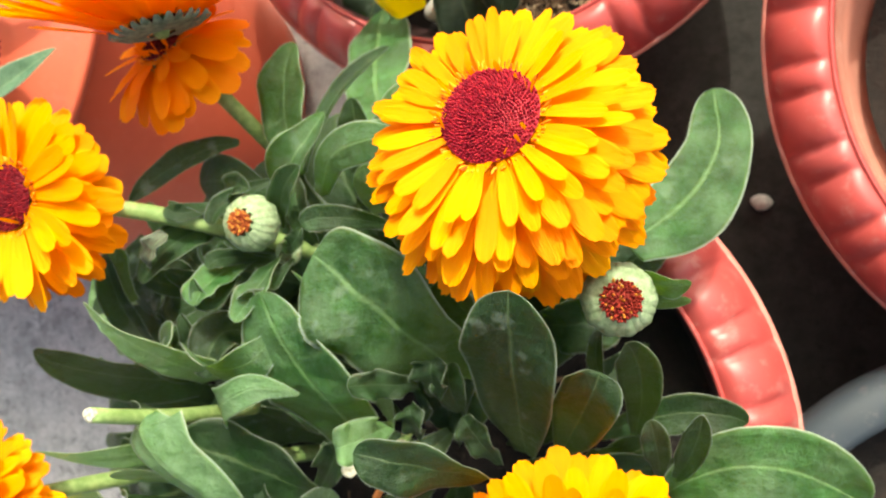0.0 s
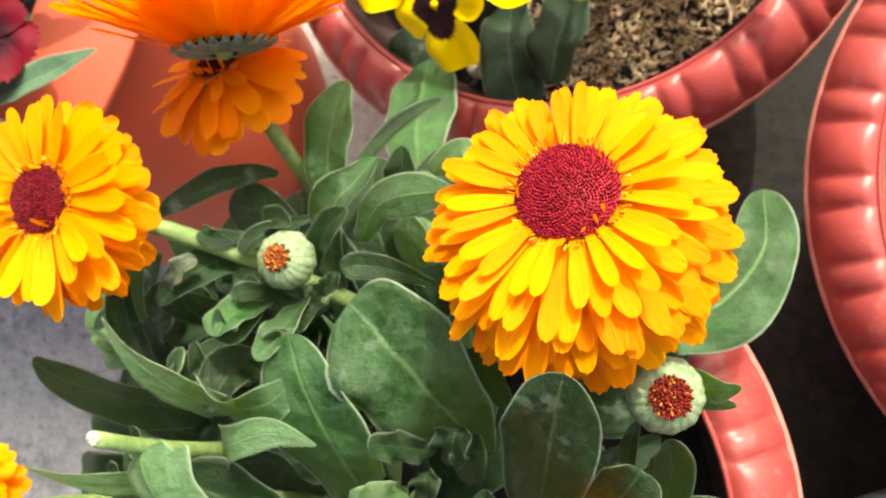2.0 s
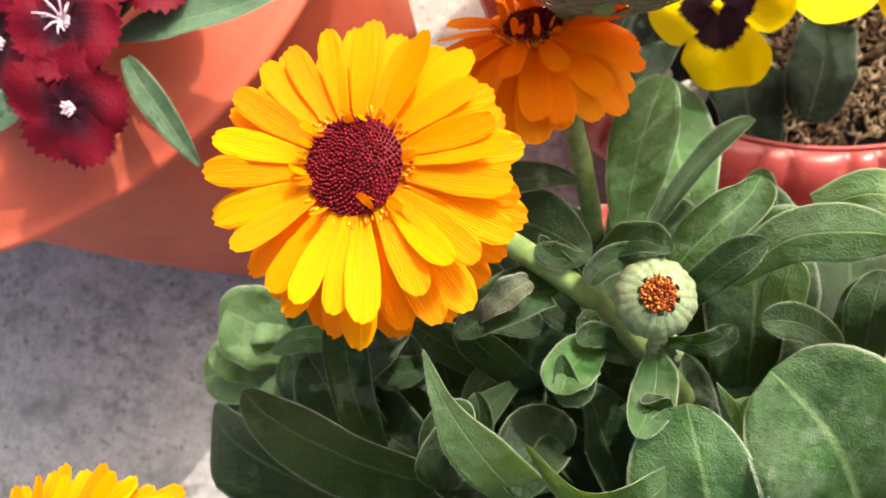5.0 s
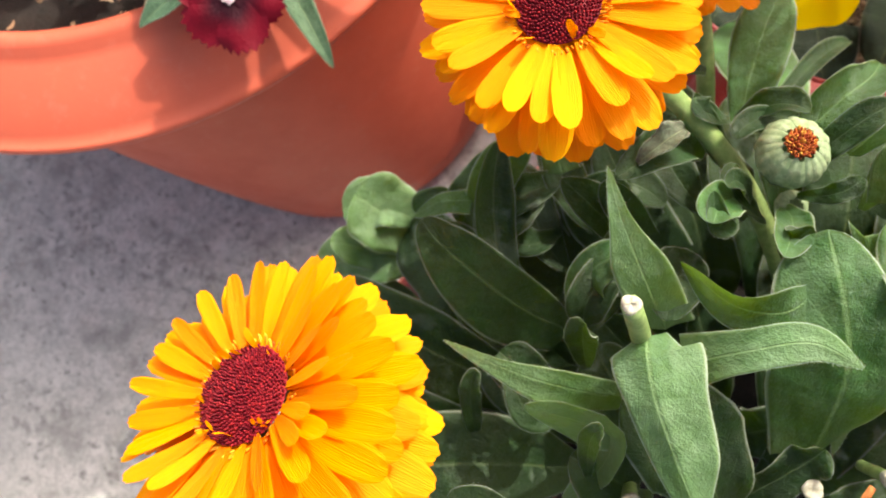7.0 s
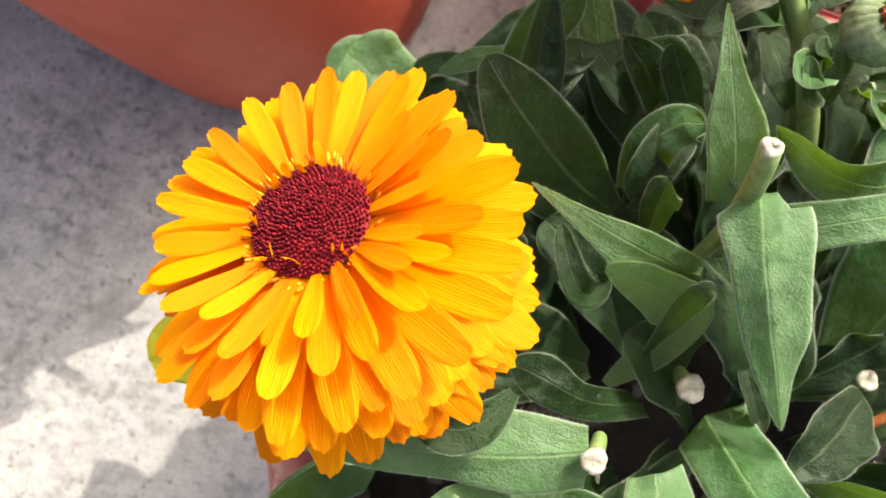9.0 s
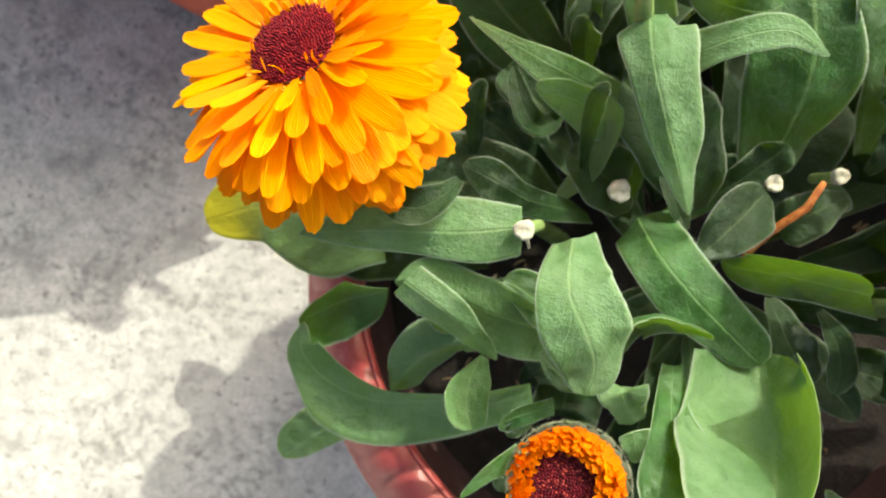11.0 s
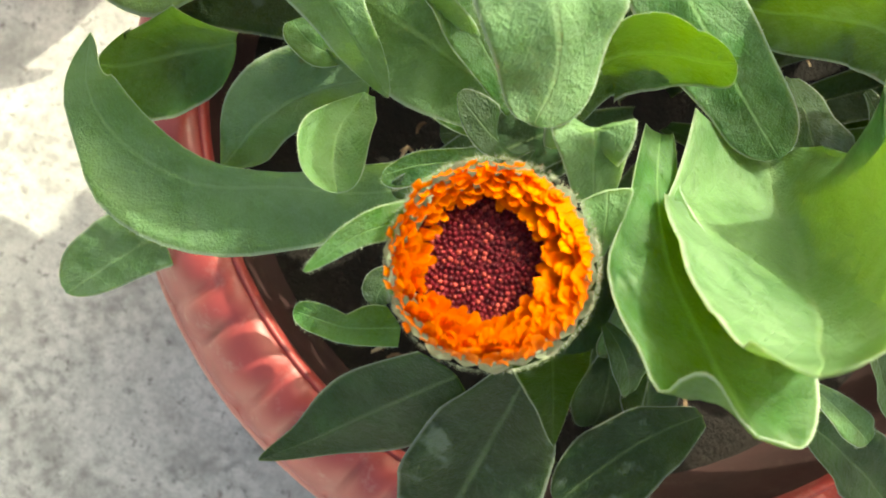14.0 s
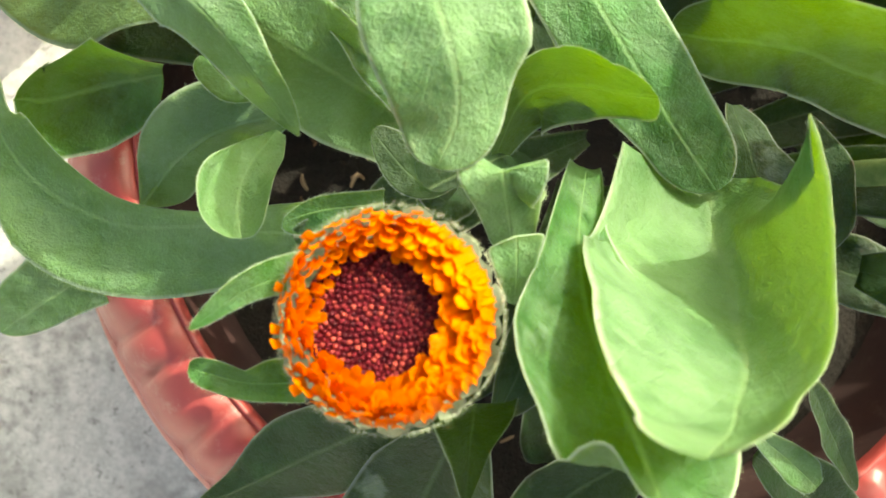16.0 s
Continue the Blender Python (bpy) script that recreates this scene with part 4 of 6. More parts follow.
leaf(plant, (0.028, -0.060, 0.270), (0.039, -0.062, 0.265), (0.046, -0.064, 0.262), 0.0065, material=LEAF_PALE)
leaf(plant, (0.048, -0.061, 0.230), (0.068, -0.064, 0.220), (0.092, -0.070, 0.205), 0.0176)
leaf(plant, (-0.043, -0.034, 0.235), (-0.054, -0.032, 0.250), (-0.069, -0.024, 0.250), 0.0160, material=LEAF_LIT)
leaf(plant, (-0.039, -0.035, 0.260), (-0.053, -0.028, 0.275), (-0.065, -0.025, 0.280), 0.0130, blunt=.5, cup=.3, material=LEAF_LIT)
leaf(plant, (0.030, -0.050, 0.280), (0.041, -0.055, 0.270), (0.057, -0.061, 0.255), 0.0059, blunt=.3)
leaf(plant, (-0.018, -0.002, 0.280), (-0.012, 0.008, 0.282), (-0.006, 0.020, 0.276), 0.0156, blunt=.8)
leaf(plant, (0.023, 0.034, 0.250), (0.012, 0.023, 0.255), (0.006, 0.018, 0.250), 0.0145)
leaf(plant, (0.020, -0.004, 0.265), (0.030, -0.013, 0.262), (0.034, -0.024, 0.255), 0.0090)
leaf(plant, (0.009, -0.003, 0.255), (0.018, -0.015, 0.258), (0.030, -0.025, 0.250), 0.0133)
leaf(plant, (-0.066, 0.026, 0.260), (-0.077, 0.031, 0.265), (-0.085, 0.035, 0.265), 0.0140)
leaf(plant, (0.048, 0.032, 0.290), (0.039, 0.041, 0.315), (0.025, 0.046, 0.325), 0.0157, blunt=.6)
leaf(plant, (0.018, 0.044, 0.285), (0.017, 0.044, 0.305), (0.011, 0.042, 0.310), 0.0115, wave=.2, material=LEAF_PALE)
leaf(plant, (0.022, 0.053, 0.275), (0.015, 0.055, 0.285), (0.009, 0.056, 0.295), 0.0090, wave=.3)
leaf(plant, (0.026, 0.049, 0.270), (0.028, 0.057, 0.280), (0.028, 0.063, 0.280), 0.0117, wave=.2)
leaf(plant, (0.020, 0.036, 0.270), (0.022, 0.044, 0.280), (0.021, 0.049, 0.280), 0.0083, wave=.35)
leaf(plant, (0.044, 0.029, 0.265), (0.040, 0.039, 0.275), (0.036, 0.045, 0.275), 0.0090, wave=.2)
leaf(plant, (0.032, 0.044, 0.265), (0.032, 0.053, 0.275), (0.031, 0.059, 0.272), 0.0105)
leaf(plant, (0.033, 0.063, 0.240), (0.030, 0.076, 0.262), (0.028, 0.084, 0.270), 0.0131)
leaf(plant, (-0.020, 0.013, 0.262), (-0.034, 0.026, 0.280), (-0.052, 0.034, 0.285), 0.0280, blunt=.6)
leaf(plant, (-0.040, 0.012, 0.255), (-0.045, 0.012, 0.268), (-0.060, 0.015, 0.272), 0.0204)
leaf(plant, (-0.023, 0.010, 0.255), (-0.009, 0.027, 0.270), (-0.004, 0.035, 0.275), 0.0105, wave=.3)
leaf(plant, (0.016, 0.105, 0.245), (0.020, 0.115, 0.250), (0.025, 0.121, 0.255), 0.0124)
leaf(plant, (-0.001, 0.104, 0.240), (0.001, 0.113, 0.250), (0.003, 0.119, 0.250), 0.0096, material=LEAF_PALE)
leaf(plant, (-0.024, 0.094, 0.272), (-0.016, 0.095, 0.280), (-0.012, 0.100, 0.282), 0.0055, wave=.2)
leaf(plant, (-0.041, 0.099, 0.265), (-0.047, 0.101, 0.275), (-0.055, 0.108, 0.287), 0.0067, cup=.4)
leaf(plant, (-0.080, 0.081, 0.255), (-0.071, 0.086, 0.262), (-0.065, 0.082, 0.262), 0.0090)
leaf(plant, (-0.069, 0.067, 0.245), (-0.067, 0.062, 0.255), (-0.068, 0.051, 0.255), 0.0076, cup=.5)
leaf(plant, (-0.089, 0.085, 0.240), (-0.096, 0.077, 0.245), (-0.103, 0.065, 0.235), 0.0179)
leaf(plant, (-0.040, 0.064, 0.262), (-0.046, 0.066, 0.275), (-0.047, 0.053, 0.280), 0.0161, blunt=.7)
leaf(plant, (-0.065, 0.047, 0.255), (-0.060, 0.061, 0.268), (-0.063, 0.072, 0.272), 0.0073, cup=.5)
leaf(plant, (-0.012, 0.118, 0.240), (-0.004, 0.126, 0.248), (0.003, 0.133, 0.250), 0.0120, material=LEAF_PALE)
leaf(plant, (-0.018, 0.119, 0.235), (-0.011, 0.129, 0.245), (-0.010, 0.142, 0.250), 0.0114)
leaf(plant, (-0.028, 0.115, 0.270), (-0.039, 0.108, 0.280), (-0.043, 0.101, 0.282), 0.0066, cup=.4)
leaf(plant, (-0.060, 0.082, 0.240), (-0.064, 0.071, 0.255), (-0.059, 0.062, 0.258), 0.0082, cup=.6)
leaf(plant, (-0.067, 0.088, 0.240), (-0.065, 0.092, 0.250), (-0.053, 0.090, 0.245), 0.0118)
leaf(plant, (-0.028, 0.088, 0.262), (-0.039, 0.090, 0.275), (-0.041, 0.096, 0.280), 0.0066, wave=.25)
leaf(plant, (-0.056, 0.075, 0.258), (-0.065, 0.059, 0.272), (-0.066, 0.048, 0.262), 0.0118, cup=.4)
leaf(plant, (-0.065, 0.033, 0.255), (-0.071, 0.021, 0.268), (-0.082, 0.034, 0.272), 0.0078, cup=.4)
leaf(plant, (-0.034, 0.024, 0.270), (-0.030, 0.014, 0.275), (-0.021, 0.005, 0.268), 0.0060, cup=.4)
leaf(plant, (-0.130, 0.059, 0.190), (-0.144, 0.056, 0.195), (-0.169, 0.047, 0.185), 0.0205, material=LEAF_PALE, blunt=.9)
leaf(plant, (-0.122, 0.042, 0.190), (-0.139, 0.041, 0.185), (-0.160, 0.038, 0.175), 0.0229, blunt=.8)
leaf(plant, (-0.133, 0.071, 0.200), (-0.143, 0.074, 0.205), (-0.159, 0.069, 0.200), 0.0191, material=LEAF_PALE, blunt=1)
leaf(plant, (-0.070, 0.079, 0.235), (-0.081, 0.088, 0.240), (-0.090, 0.098, 0.235), 0.0131)
leaf(plant, (-0.060, 0.084, 0.240), (-0.067, 0.093, 0.245), (-0.076, 0.105, 0.240), 0.0143)
leaf(plant, (-0.043, 0.092, 0.240), (-0.054, 0.100, 0.245), (-0.060, 0.110, 0.240), 0.0129)
leaf(plant, (-0.031, 0.092, 0.245), (-0.038, 0.099, 0.250), (-0.043, 0.112, 0.245), 0.0125)
leaf(plant, (-0.077, 0.067, 0.225), (-0.089, 0.078, 0.225), (-0.097, 0.095, 0.215), 0.0146)
leaf(plant, (-0.024, 0.094, 0.250), (-0.028, 0.106, 0.255), (-0.032, 0.116, 0.250), 0.0116)

# ---- large leaves: rows of place, then reach, rise and sweep of each side ----
blade(plant, [(-0.0471, -0.0513, 0.25, 0.0068, -36, 0.001, 0.0056, 64, -0.0003), (-0.0578, -0.0591, 0.25, 0.0097, -44, 0.0019, 0.0088, 62, -0.0021), (-0.0742, -0.0639, 0.243, 0.0138, -29, -0.0009, 0.0043, 60, -0.0016), (-0.0906, -0.07, 0.238, 0.0146, -18, -0.0027, 0.0079, 58, -0.0025), (-0.1072, -0.0691, 0.238, 0.0134, -8, -0.0064, 0.0108, 50, -0.001), (-0.1172, -0.063, 0.243, 0.006, 10, -0.0073, 0.0077, 30, 0.0047), (-0.1176, -0.0541, 0.254, 0.0054, 10, -0.0073, 0.0069, 30, 0.0047)], material=LEAF_PALE, tip=.22, point=.35, curl=25)
blade(plant, [(-0.1047, -0.0822, 0.194, 0.0085, -22, 0.0026, 0.0112, 27, 0.0067), (-0.1146, -0.0947, 0.187, 0.0068, -26, -0.0014, 0.0103, 16, 0.0011), (-0.1236, -0.1061, 0.178, 0.0061, -26, -0.0014, 0.0092, 16, 0.0011)], tip=.5, material=LEAF_PALE)
blade(plant, [(-0.1014, -0.0362, 0.222, 0.0098, -35, 0.0071, 0.0049, 87, -0.0039), (-0.1141, -0.0431, 0.216, 0.0143, -31, 0.0044, 0.0193, 80, -0.0074), (-0.1218, -0.0503, 0.218, 0.0137, -37, -0.0018, 0.0136, 83, 0.0048), (-0.1253, -0.0546, 0.226, 0.0123, -37, -0.0018, 0.0123, 83, 0.0048)], material=LEAF_LIT, tip=.25, curl=25)
blade(plant, [(-0.0434, -0.0334, 0.262, 0.008, -24, -0.0024, 0.0048, 20, 0.0073), (-0.0583, -0.0347, 0.275, 0.0115, -34, -0.0064, 0.0096, 53, 0.0031), (-0.0721, -0.0348, 0.284, 0.0121, -53, -0.0075, 0.0097, 27, -0.0021), (-0.0843, -0.0332, 0.288, 0.0099, -51, -0.0022, 0.0076, 22, -0.004), (-0.0915, -0.0357, 0.288, 0.0089, -51, -0.0022, 0.0068, 22, -0.004)], material=LEAF_PALE, tip=.2, curl=20)
blade(plant, [(-0.0888, -0.035, 0.291, 0.0059, -1, 0.0011, 0.0043, -27, -0.0008), (-0.0771, -0.0386, 0.292, 0.005, 5, 0.0048, 0.0077, -51, -0.0022), (-0.0678, -0.0425, 0.284, 0.0036, 29, 0.0003, 0.0056, -55, -0.0003), (-0.06, -0.0461, 0.273, 0.0032, 29, 0.0003, 0.005, -55, -0.0003)], material=LEAF_PALE, tip=.3, point=.7)
blade(plant, [(-0.0657, -0.0417, 0.262, 0.0027, -41, 0.001, 0.0046, 16, 0.0033), (-0.0745, -0.047, 0.258, 0.0088, -77, 0.0011, 0.0103, -1, 0.0036), (-0.0821, -0.0545, 0.25, 0.0067, -49, 0, 0.0089, 16, -0.0001), (-0.0876, -0.0657, 0.24, 0.0069, -36, -0.0051, 0.005, -11, -0.0044)], material=LEAF_PALE, tip=.12, curl=20)
blade(plant, [(-0.0643, -0.0461, 0.27, 0.0027, 37, 0.0012, 0.0015, 39, 0.0027), (-0.0649, -0.0547, 0.274, 0.0103, 55, 0.0032, 0.0075, 44, 0.0053), (-0.0631, -0.0611, 0.277, 0.0088, 52, 0.0043, 0.0078, 47, 0.002), (-0.0602, -0.0654, 0.279, 0.0079, 52, 0.0043, 0.0071, 47, 0.002)], material=LEAF_PALE, tip=.3, curl=25)
blade(plant, [(-0.0462, -0.0657, 0.292, 0.0022, -23, 0.0009, 0.0031, 6, 0.0012), (-0.0526, -0.0718, 0.3, 0.0022, -23, -0.0006, 0.0029, 37, 0.001), (-0.0577, -0.0801, 0.299, 0.002, -23, -0.0006, 0.0026, 37, 0.001)], material=LEAF_LIT, tip=.7, point=.35, wave=.02)
blade(plant, [(-0.0419, -0.0811, 0.282, 0.003, -2, 0.0004, 0.0035, -8, 0.0022), (-0.0496, -0.0845, 0.284, 0.0025, -8, 0.0009, 0.0043, 62, 0.0014), (-0.0545, -0.0851, 0.287, 0.0023, -1, 0.0001, 0.0028, 39, 0.001), (-0.0577, -0.0854, 0.288, 0.0021, -1, 0.0001, 0.0025, 39, 0.001)], material=LEAF_LIT, tip=.2, wave=.02)
blade(plant, [(-0.0267, -0.0842, 0.24, 0.0106, -18, 0.0023, 0.0086, 21, 0.0037), (-0.038, -0.0981, 0.225, 0.0121, -30, 0.0038, 0.0102, 1, 0.0049), (-0.0484, -0.1111, 0.212, 0.0072, -33, -0.0006, 0.006, 11, 0.0019), (-0.0574, -0.1206, 0.206, 0.0065, -33, -0.0006, 0.0054, 11, 0.0019)], tip=.45, point=.6)
blade(plant, [(-0.0165, -0.0741, 0.272, 0.007, 26, -0.0017, 0.007, -29, 0.0019), (-0.0162, -0.0807, 0.284, 0.005, 10, -0.0031, 0.0048, -38, -0.0003), (-0.0146, -0.0877, 0.291, 0.0045, 10, -0.0031, 0.0043, -38, -0.0003)], tip=.75, point=.75, curl=20)
blade(plant, [(-0.0218, -0.0504, 0.283, 0.0031, -24, 0.0009, 0.0036, -1, 0), (-0.0259, -0.0463, 0.291, 0.0046, -12, 0.0007, 0.0051, 11, -0.0007), (-0.0288, -0.0433, 0.297, 0.0062, -8, -0.0008, 0.0065, 8, 0.0009), (-0.0274, -0.0418, 0.286, 0.0068, -87, 0.0018, 0.0067, 60, 0.0021)], tip=.03, wave=.01, material=LEAF_PALE)
blade(plant, [(-0.019, -0.059, 0.289, 0.0009, -20, 0.0002, 0.0009, -8, 0.0001), (-0.0215, -0.055, 0.296, 0.0031, 3, -0.0001, 0.0028, -4, 0.0002), (-0.0235, -0.0516, 0.299, 0.0039, -18, -0.0017, 0.0039, -2, 0.0002)], tip=.04, wave=.01, material=LEAF_PALE)
blade(plant, [(-0.0149, -0.032, 0.275, 0.0023, -4, -0.0014, 0.0043, 32, 0.002), (-0.0135, -0.0449, 0.285, 0.0064, -28, -0.0044, 0.0076, 35, 0.0059), (-0.0094, -0.0559, 0.292, 0.0138, -27, -0.0051, 0.0147, 32, 0.0065), (-0.0028, -0.0663, 0.301, 0.02, -27, -0.0093, 0.0155, 36, 0.0062), (0.0005, -0.0721, 0.309, 0.014, 2, -0.006, 0.0122, 18, 0.0071), (0.0003, -0.0763, 0.32, 0.0126, 2, -0.006, 0.011, 18, 0.0071)], material=LEAF_LIT, tip=.24, curl=18)
blade(plant, [(0.0091, -0.0198, 0.26, 0.01, 60, 0.005, 0.0267, 36, 0.0069), (0.013, -0.0322, 0.266, 0.0381, 97, 0.0152, 0.0323, 27, 0.0183), (0.0151, -0.0442, 0.28, 0.0196, 87, 0.013, 0.0266, 6, 0.024), (0.012, -0.0568, 0.3, 0.0125, 90, 0.0112, 0.0166, -18, 0.024), (0.0054, -0.0646, 0.318, 0.008, 108, 0.0095, 0.0089, -54, 0.013), (-0.0039, -0.0702, 0.338, 0.0072, 108, 0.0095, 0.008, -54, 0.013)], material=LEAF_PALE, tip=.2, curl=22, wave=.02)
blade(plant, [(-0.0291, -0.0336, 0.266, 0.0024, 71, 0.0008, 0.0033, -42, -0.0009), (-0.0288, -0.0258, 0.277, 0.0193, 88, 0.0103, 0.0105, -59, -0.0069), (-0.0233, -0.0226, 0.282, 0.0171, 93, 0.0056, 0.0118, -78, -0.003), (-0.0161, -0.0224, 0.287, 0.0114, 95, 0.0037, 0.0086, -88, -0.0023), (-0.0118, -0.0227, 0.292, 0.0103, 95, 0.0037, 0.0077, -88, -0.0023)], material=LEAF_LIT, tip=.2, wave=.02, curl=20)
blade(plant, [(-0.0353, 0.0046, 0.268, 0.0099, 4, -0.0007, 0.0087, -26, 0.0035), (-0.0277, -0.0067, 0.283, 0.01, -8, -0.0018, 0.0088, -18, -0.0013), (-0.0142, -0.0143, 0.279, 0.0087, 5, 0.002, 0.0092, -18, -0.0018), (-0.0018, -0.0193, 0.272, 0.0078, 10, 0.0026, 0.0069, -17, -0.0017), (0.0092, -0.0235, 0.266, 0.007, 10, 0.0026, 0.0062, -17, -0.0017)], material=LEAF_LIT, tip=.16)
blade(plant, [(-0.0519, -0.0118, 0.3, 0.0054, 0, -0.0032, 0.0058, -37, -0.0004), (-0.049, -0.0265, 0.312, 0.0108, -7, -0.0046, 0.0081, -5, -0.0008), (-0.0417, -0.0345, 0.31, 0.0114, -11, 0.0023, 0.0107, -13, -0.0026), (-0.0373, -0.0406, 0.303, 0.0074, -26, 0.0008, 0.0082, 0, 0.0015), (-0.037, -0.0473, 0.298, 0.0067, -26, 0.0008, 0.0074, 0, 0.0015)], material=LEAF_PALE, tip=.2)
blade(plant, [(-0.0644, -0.0127, 0.296, 0.0071, -16, 0.0013, 0.0052, 0, -0.0002), (-0.0766, -0.0181, 0.296, 0.0083, -22, -0.0015, 0.0091, -6, 0.0002), (-0.0912, -0.0229, 0.295, 0.006, -30, 0, 0.0099, -3, 0.0037), (-0.1064, -0.0273, 0.292, 0.0044, -14, 0, 0.006, -1, -0.0005), (-0.1197, -0.0321, 0.288, 0.0039, -14, 0, 0.0054, -1, -0.0005)], material=LEAF_PALE, tip=.3, point=.8)
blade(plant, [(-0.1069, -0.0199, 0.235, 0.009, -25, -0.0014, 0.0061, 14, 0.0036), (-0.1315, -0.0213, 0.225, 0.0192, -21, -0.0034, 0.0174, 25, 0.0043), (-0.1543, -0.0225, 0.215, 0.0128, -16, -0.0007, 0.014, 13, 0.0023), (-0.174, -0.0329, 0.205, 0.0115, -16, -0.0007, 0.0126, 13, 0.0023)], tip=.3, wave=.10, material=LEAF_RIPE)
blade(plant, [(-0.0678, 0.0462, 0.25, 0.0085, -34, 0.0024, 0.0034, 29, 0.0012), (-0.0835, 0.0479, 0.264, 0.0139, -34, -0.0003, 0.0099, 44, 0.0013), (-0.0973, 0.0522, 0.277, 0.0111, -28, -0.0015, 0.01, 39, 0.0003), (-0.1061, 0.0561, 0.284, 0.0071, -26, -0.0006, 0.0068, 20, -0.0001), (-0.1115, 0.0599, 0.286, 0.0064, -26, -0.0006, 0.0062, 20, -0.0001)], tip=.2)
blade(plant, [(-0.0481, 0.0326, 0.275, 0.0054, -57, 0.0022, 0.0041, 24, 0.0012), (-0.0673, 0.0303, 0.292, 0.0061, -33, -0.0005, 0.0043, 33, 0.0002), (-0.0809, 0.0304, 0.3, 0.004, -34, 0, 0.0027, 34, -0.001), (-0.0938, 0.0322, 0.304, 0.0036, -34, 0, 0.0024, 34, -0.001)], material=LEAF_PALE, tip=.4, point=.85)
blade(plant, [(-0.058, 0.0033, 0.262, 0.0012, -1, 0, 0.0013, -8, 0.0002), (-0.0524, 0.0138, 0.272, 0.0048, -30, -0.0032, 0.0052, 49, 0.0058), (-0.0526, 0.023, 0.288, 0.0081, -77, -0.0141, 0.0053, 57, 0.0066), (-0.0627, 0.0238, 0.292, 0.0122, -61, -0.0098, 0.0054, 51, 0.0034), (-0.0728, 0.0227, 0.294, 0.011, -61, -0.0098, 0.0049, 51, 0.0034)], tip=.25, wave=.03, material=LEAF_PALE)
blade(plant, [(-0.0515, 0.046, 0.306, 0.0043, -16, -0.0021, 0.0033, -40, -0.0003), (-0.0507, 0.0422, 0.308, 0.0128, -23, -0.0022, 0.0084, -28, 0.0002), (-0.0464, 0.0334, 0.306, 0.0117, -12, 0.0021, 0.0067, -25, 0.0009), (-0.0379, 0.0222, 0.298, 0.0094, -9, 0.0035, 0.006, -34, 0.0003), (-0.0306, 0.0133, 0.291, 0.0054, -19, 0.001, 0.004, -25, 0.0011), (-0.0247, 0.0058, 0.285, 0.0048, -19, 0.001, 0.0036, -25, 0.0011)], material=LEAF_PALE, tip=.3, point=.7)
blade(plant, [(-0.0461, 0.0517, 0.275, 0.0063, -25, 0.0021, 0.0074, 8, -0.0008), (-0.0556, 0.0609, 0.292, 0.0064, -10, 0.0024, 0.0067, 17, -0.0004), (-0.0643, 0.0706, 0.303, 0.0041, 0, 0, 0.0037, 20, -0.0019), (-0.0698, 0.0793, 0.308, 0.0037, 0, 0, 0.0034, 20, -0.0019)], material=LEAF_PALE, tip=.5, point=.8)
blade(plant, [(-0.0684, 0.05, 0.26, 0.0024, 1, 0, 0.0037, -6, 0.0003), (-0.0688, 0.059, 0.27, 0.005, -9, -0.002, 0.0091, 49, 0.0045), (-0.0647, 0.0646, 0.276, 0.0055, -11, -0.0018, 0.0083, 39, 0.0061), (-0.0598, 0.0652, 0.281, 0.005, -11, -0.0018, 0.0074, 39, 0.0061)], material=LEAF_LIT, tip=.25, wave=.03, curl=25)
blade(plant, [(-0.0486, 0.0018, 0.265, 0.0027, 8, -0.0019, 0.0036, -36, 0.0038), (-0.0648, -0.0026, 0.28, 0.0048, -28, -0.002, 0.004, 26, 0.0044), (-0.0774, -0.0016, 0.287, 0.0065, -37, -0.0034, 0.0057, 29, 0.0011), (-0.0843, -0.0014, 0.29, 0.0058, -37, -0.0034, 0.0051, 29, 0.0011)], tip=.25)
blade(plant, [(-0.1029, 0.0719, 0.25, 0.0071, -14, 0.0025, 0.0057, -19, 0.0027), (-0.1007, 0.0834, 0.258, 0.007, 7, -0.0016, 0.0062, -10, 0.0021), (-0.0965, 0.0939, 0.262, 0.0063, 7, -0.0016, 0.0056, -10, 0.0021)], material=LEAF_LIT, tip=.4)
blade(plant, [(-0.0848, 0.0919, 0.24, 0.0055, -9, 0.0018, 0.0056, -2, 0.0004), (-0.091, 0.1013, 0.245, 0.0041, -8, 0.0023, 0.0048, 3, -0.0012), (-0.0969, 0.1091, 0.245, 0.0037, -8, 0.0023, 0.0043, 3, -0.0012)], material=LEAF_LIT, tip=.4)
blade(plant, [(-0.0649, 0.0774, 0.25, 0.0043, -20, 0.0012, 0.0045, 25, -0.0015), (-0.0739, 0.0806, 0.262, 0.0047, -12, 0.001, 0.0068, 14, -0.0016), (-0.0822, 0.0836, 0.268, 0.0042, -12, 0.001, 0.0061, 14, -0.0016)], tip=.5, point=.3)
blade(plant, [(-0.056, 0.0775, 0.25, 0.0052, -21, 0.0015, 0.0036, 14, -0.0007), (-0.0648, 0.0821, 0.262, 0.005, -17, 0.0014, 0.0049, 23, -0.0019), (-0.0708, 0.0863, 0.268, 0.0045, -17, 0.0014, 0.0044, 23, -0.0019)], tip=.4)
blade(plant, [(-0.0504, 0.0775, 0.215, 0.0102, -18, 0.0036, 0.0126, 14, -0.0036), (-0.068, 0.0855, 0.232, 0.013, -15, 0.0028, 0.0177, -3, -0.0026), (-0.0832, 0.0984, 0.232, 0.0117, -15, 0.0028, 0.0159, -3, -0.0026)], tip=.5)
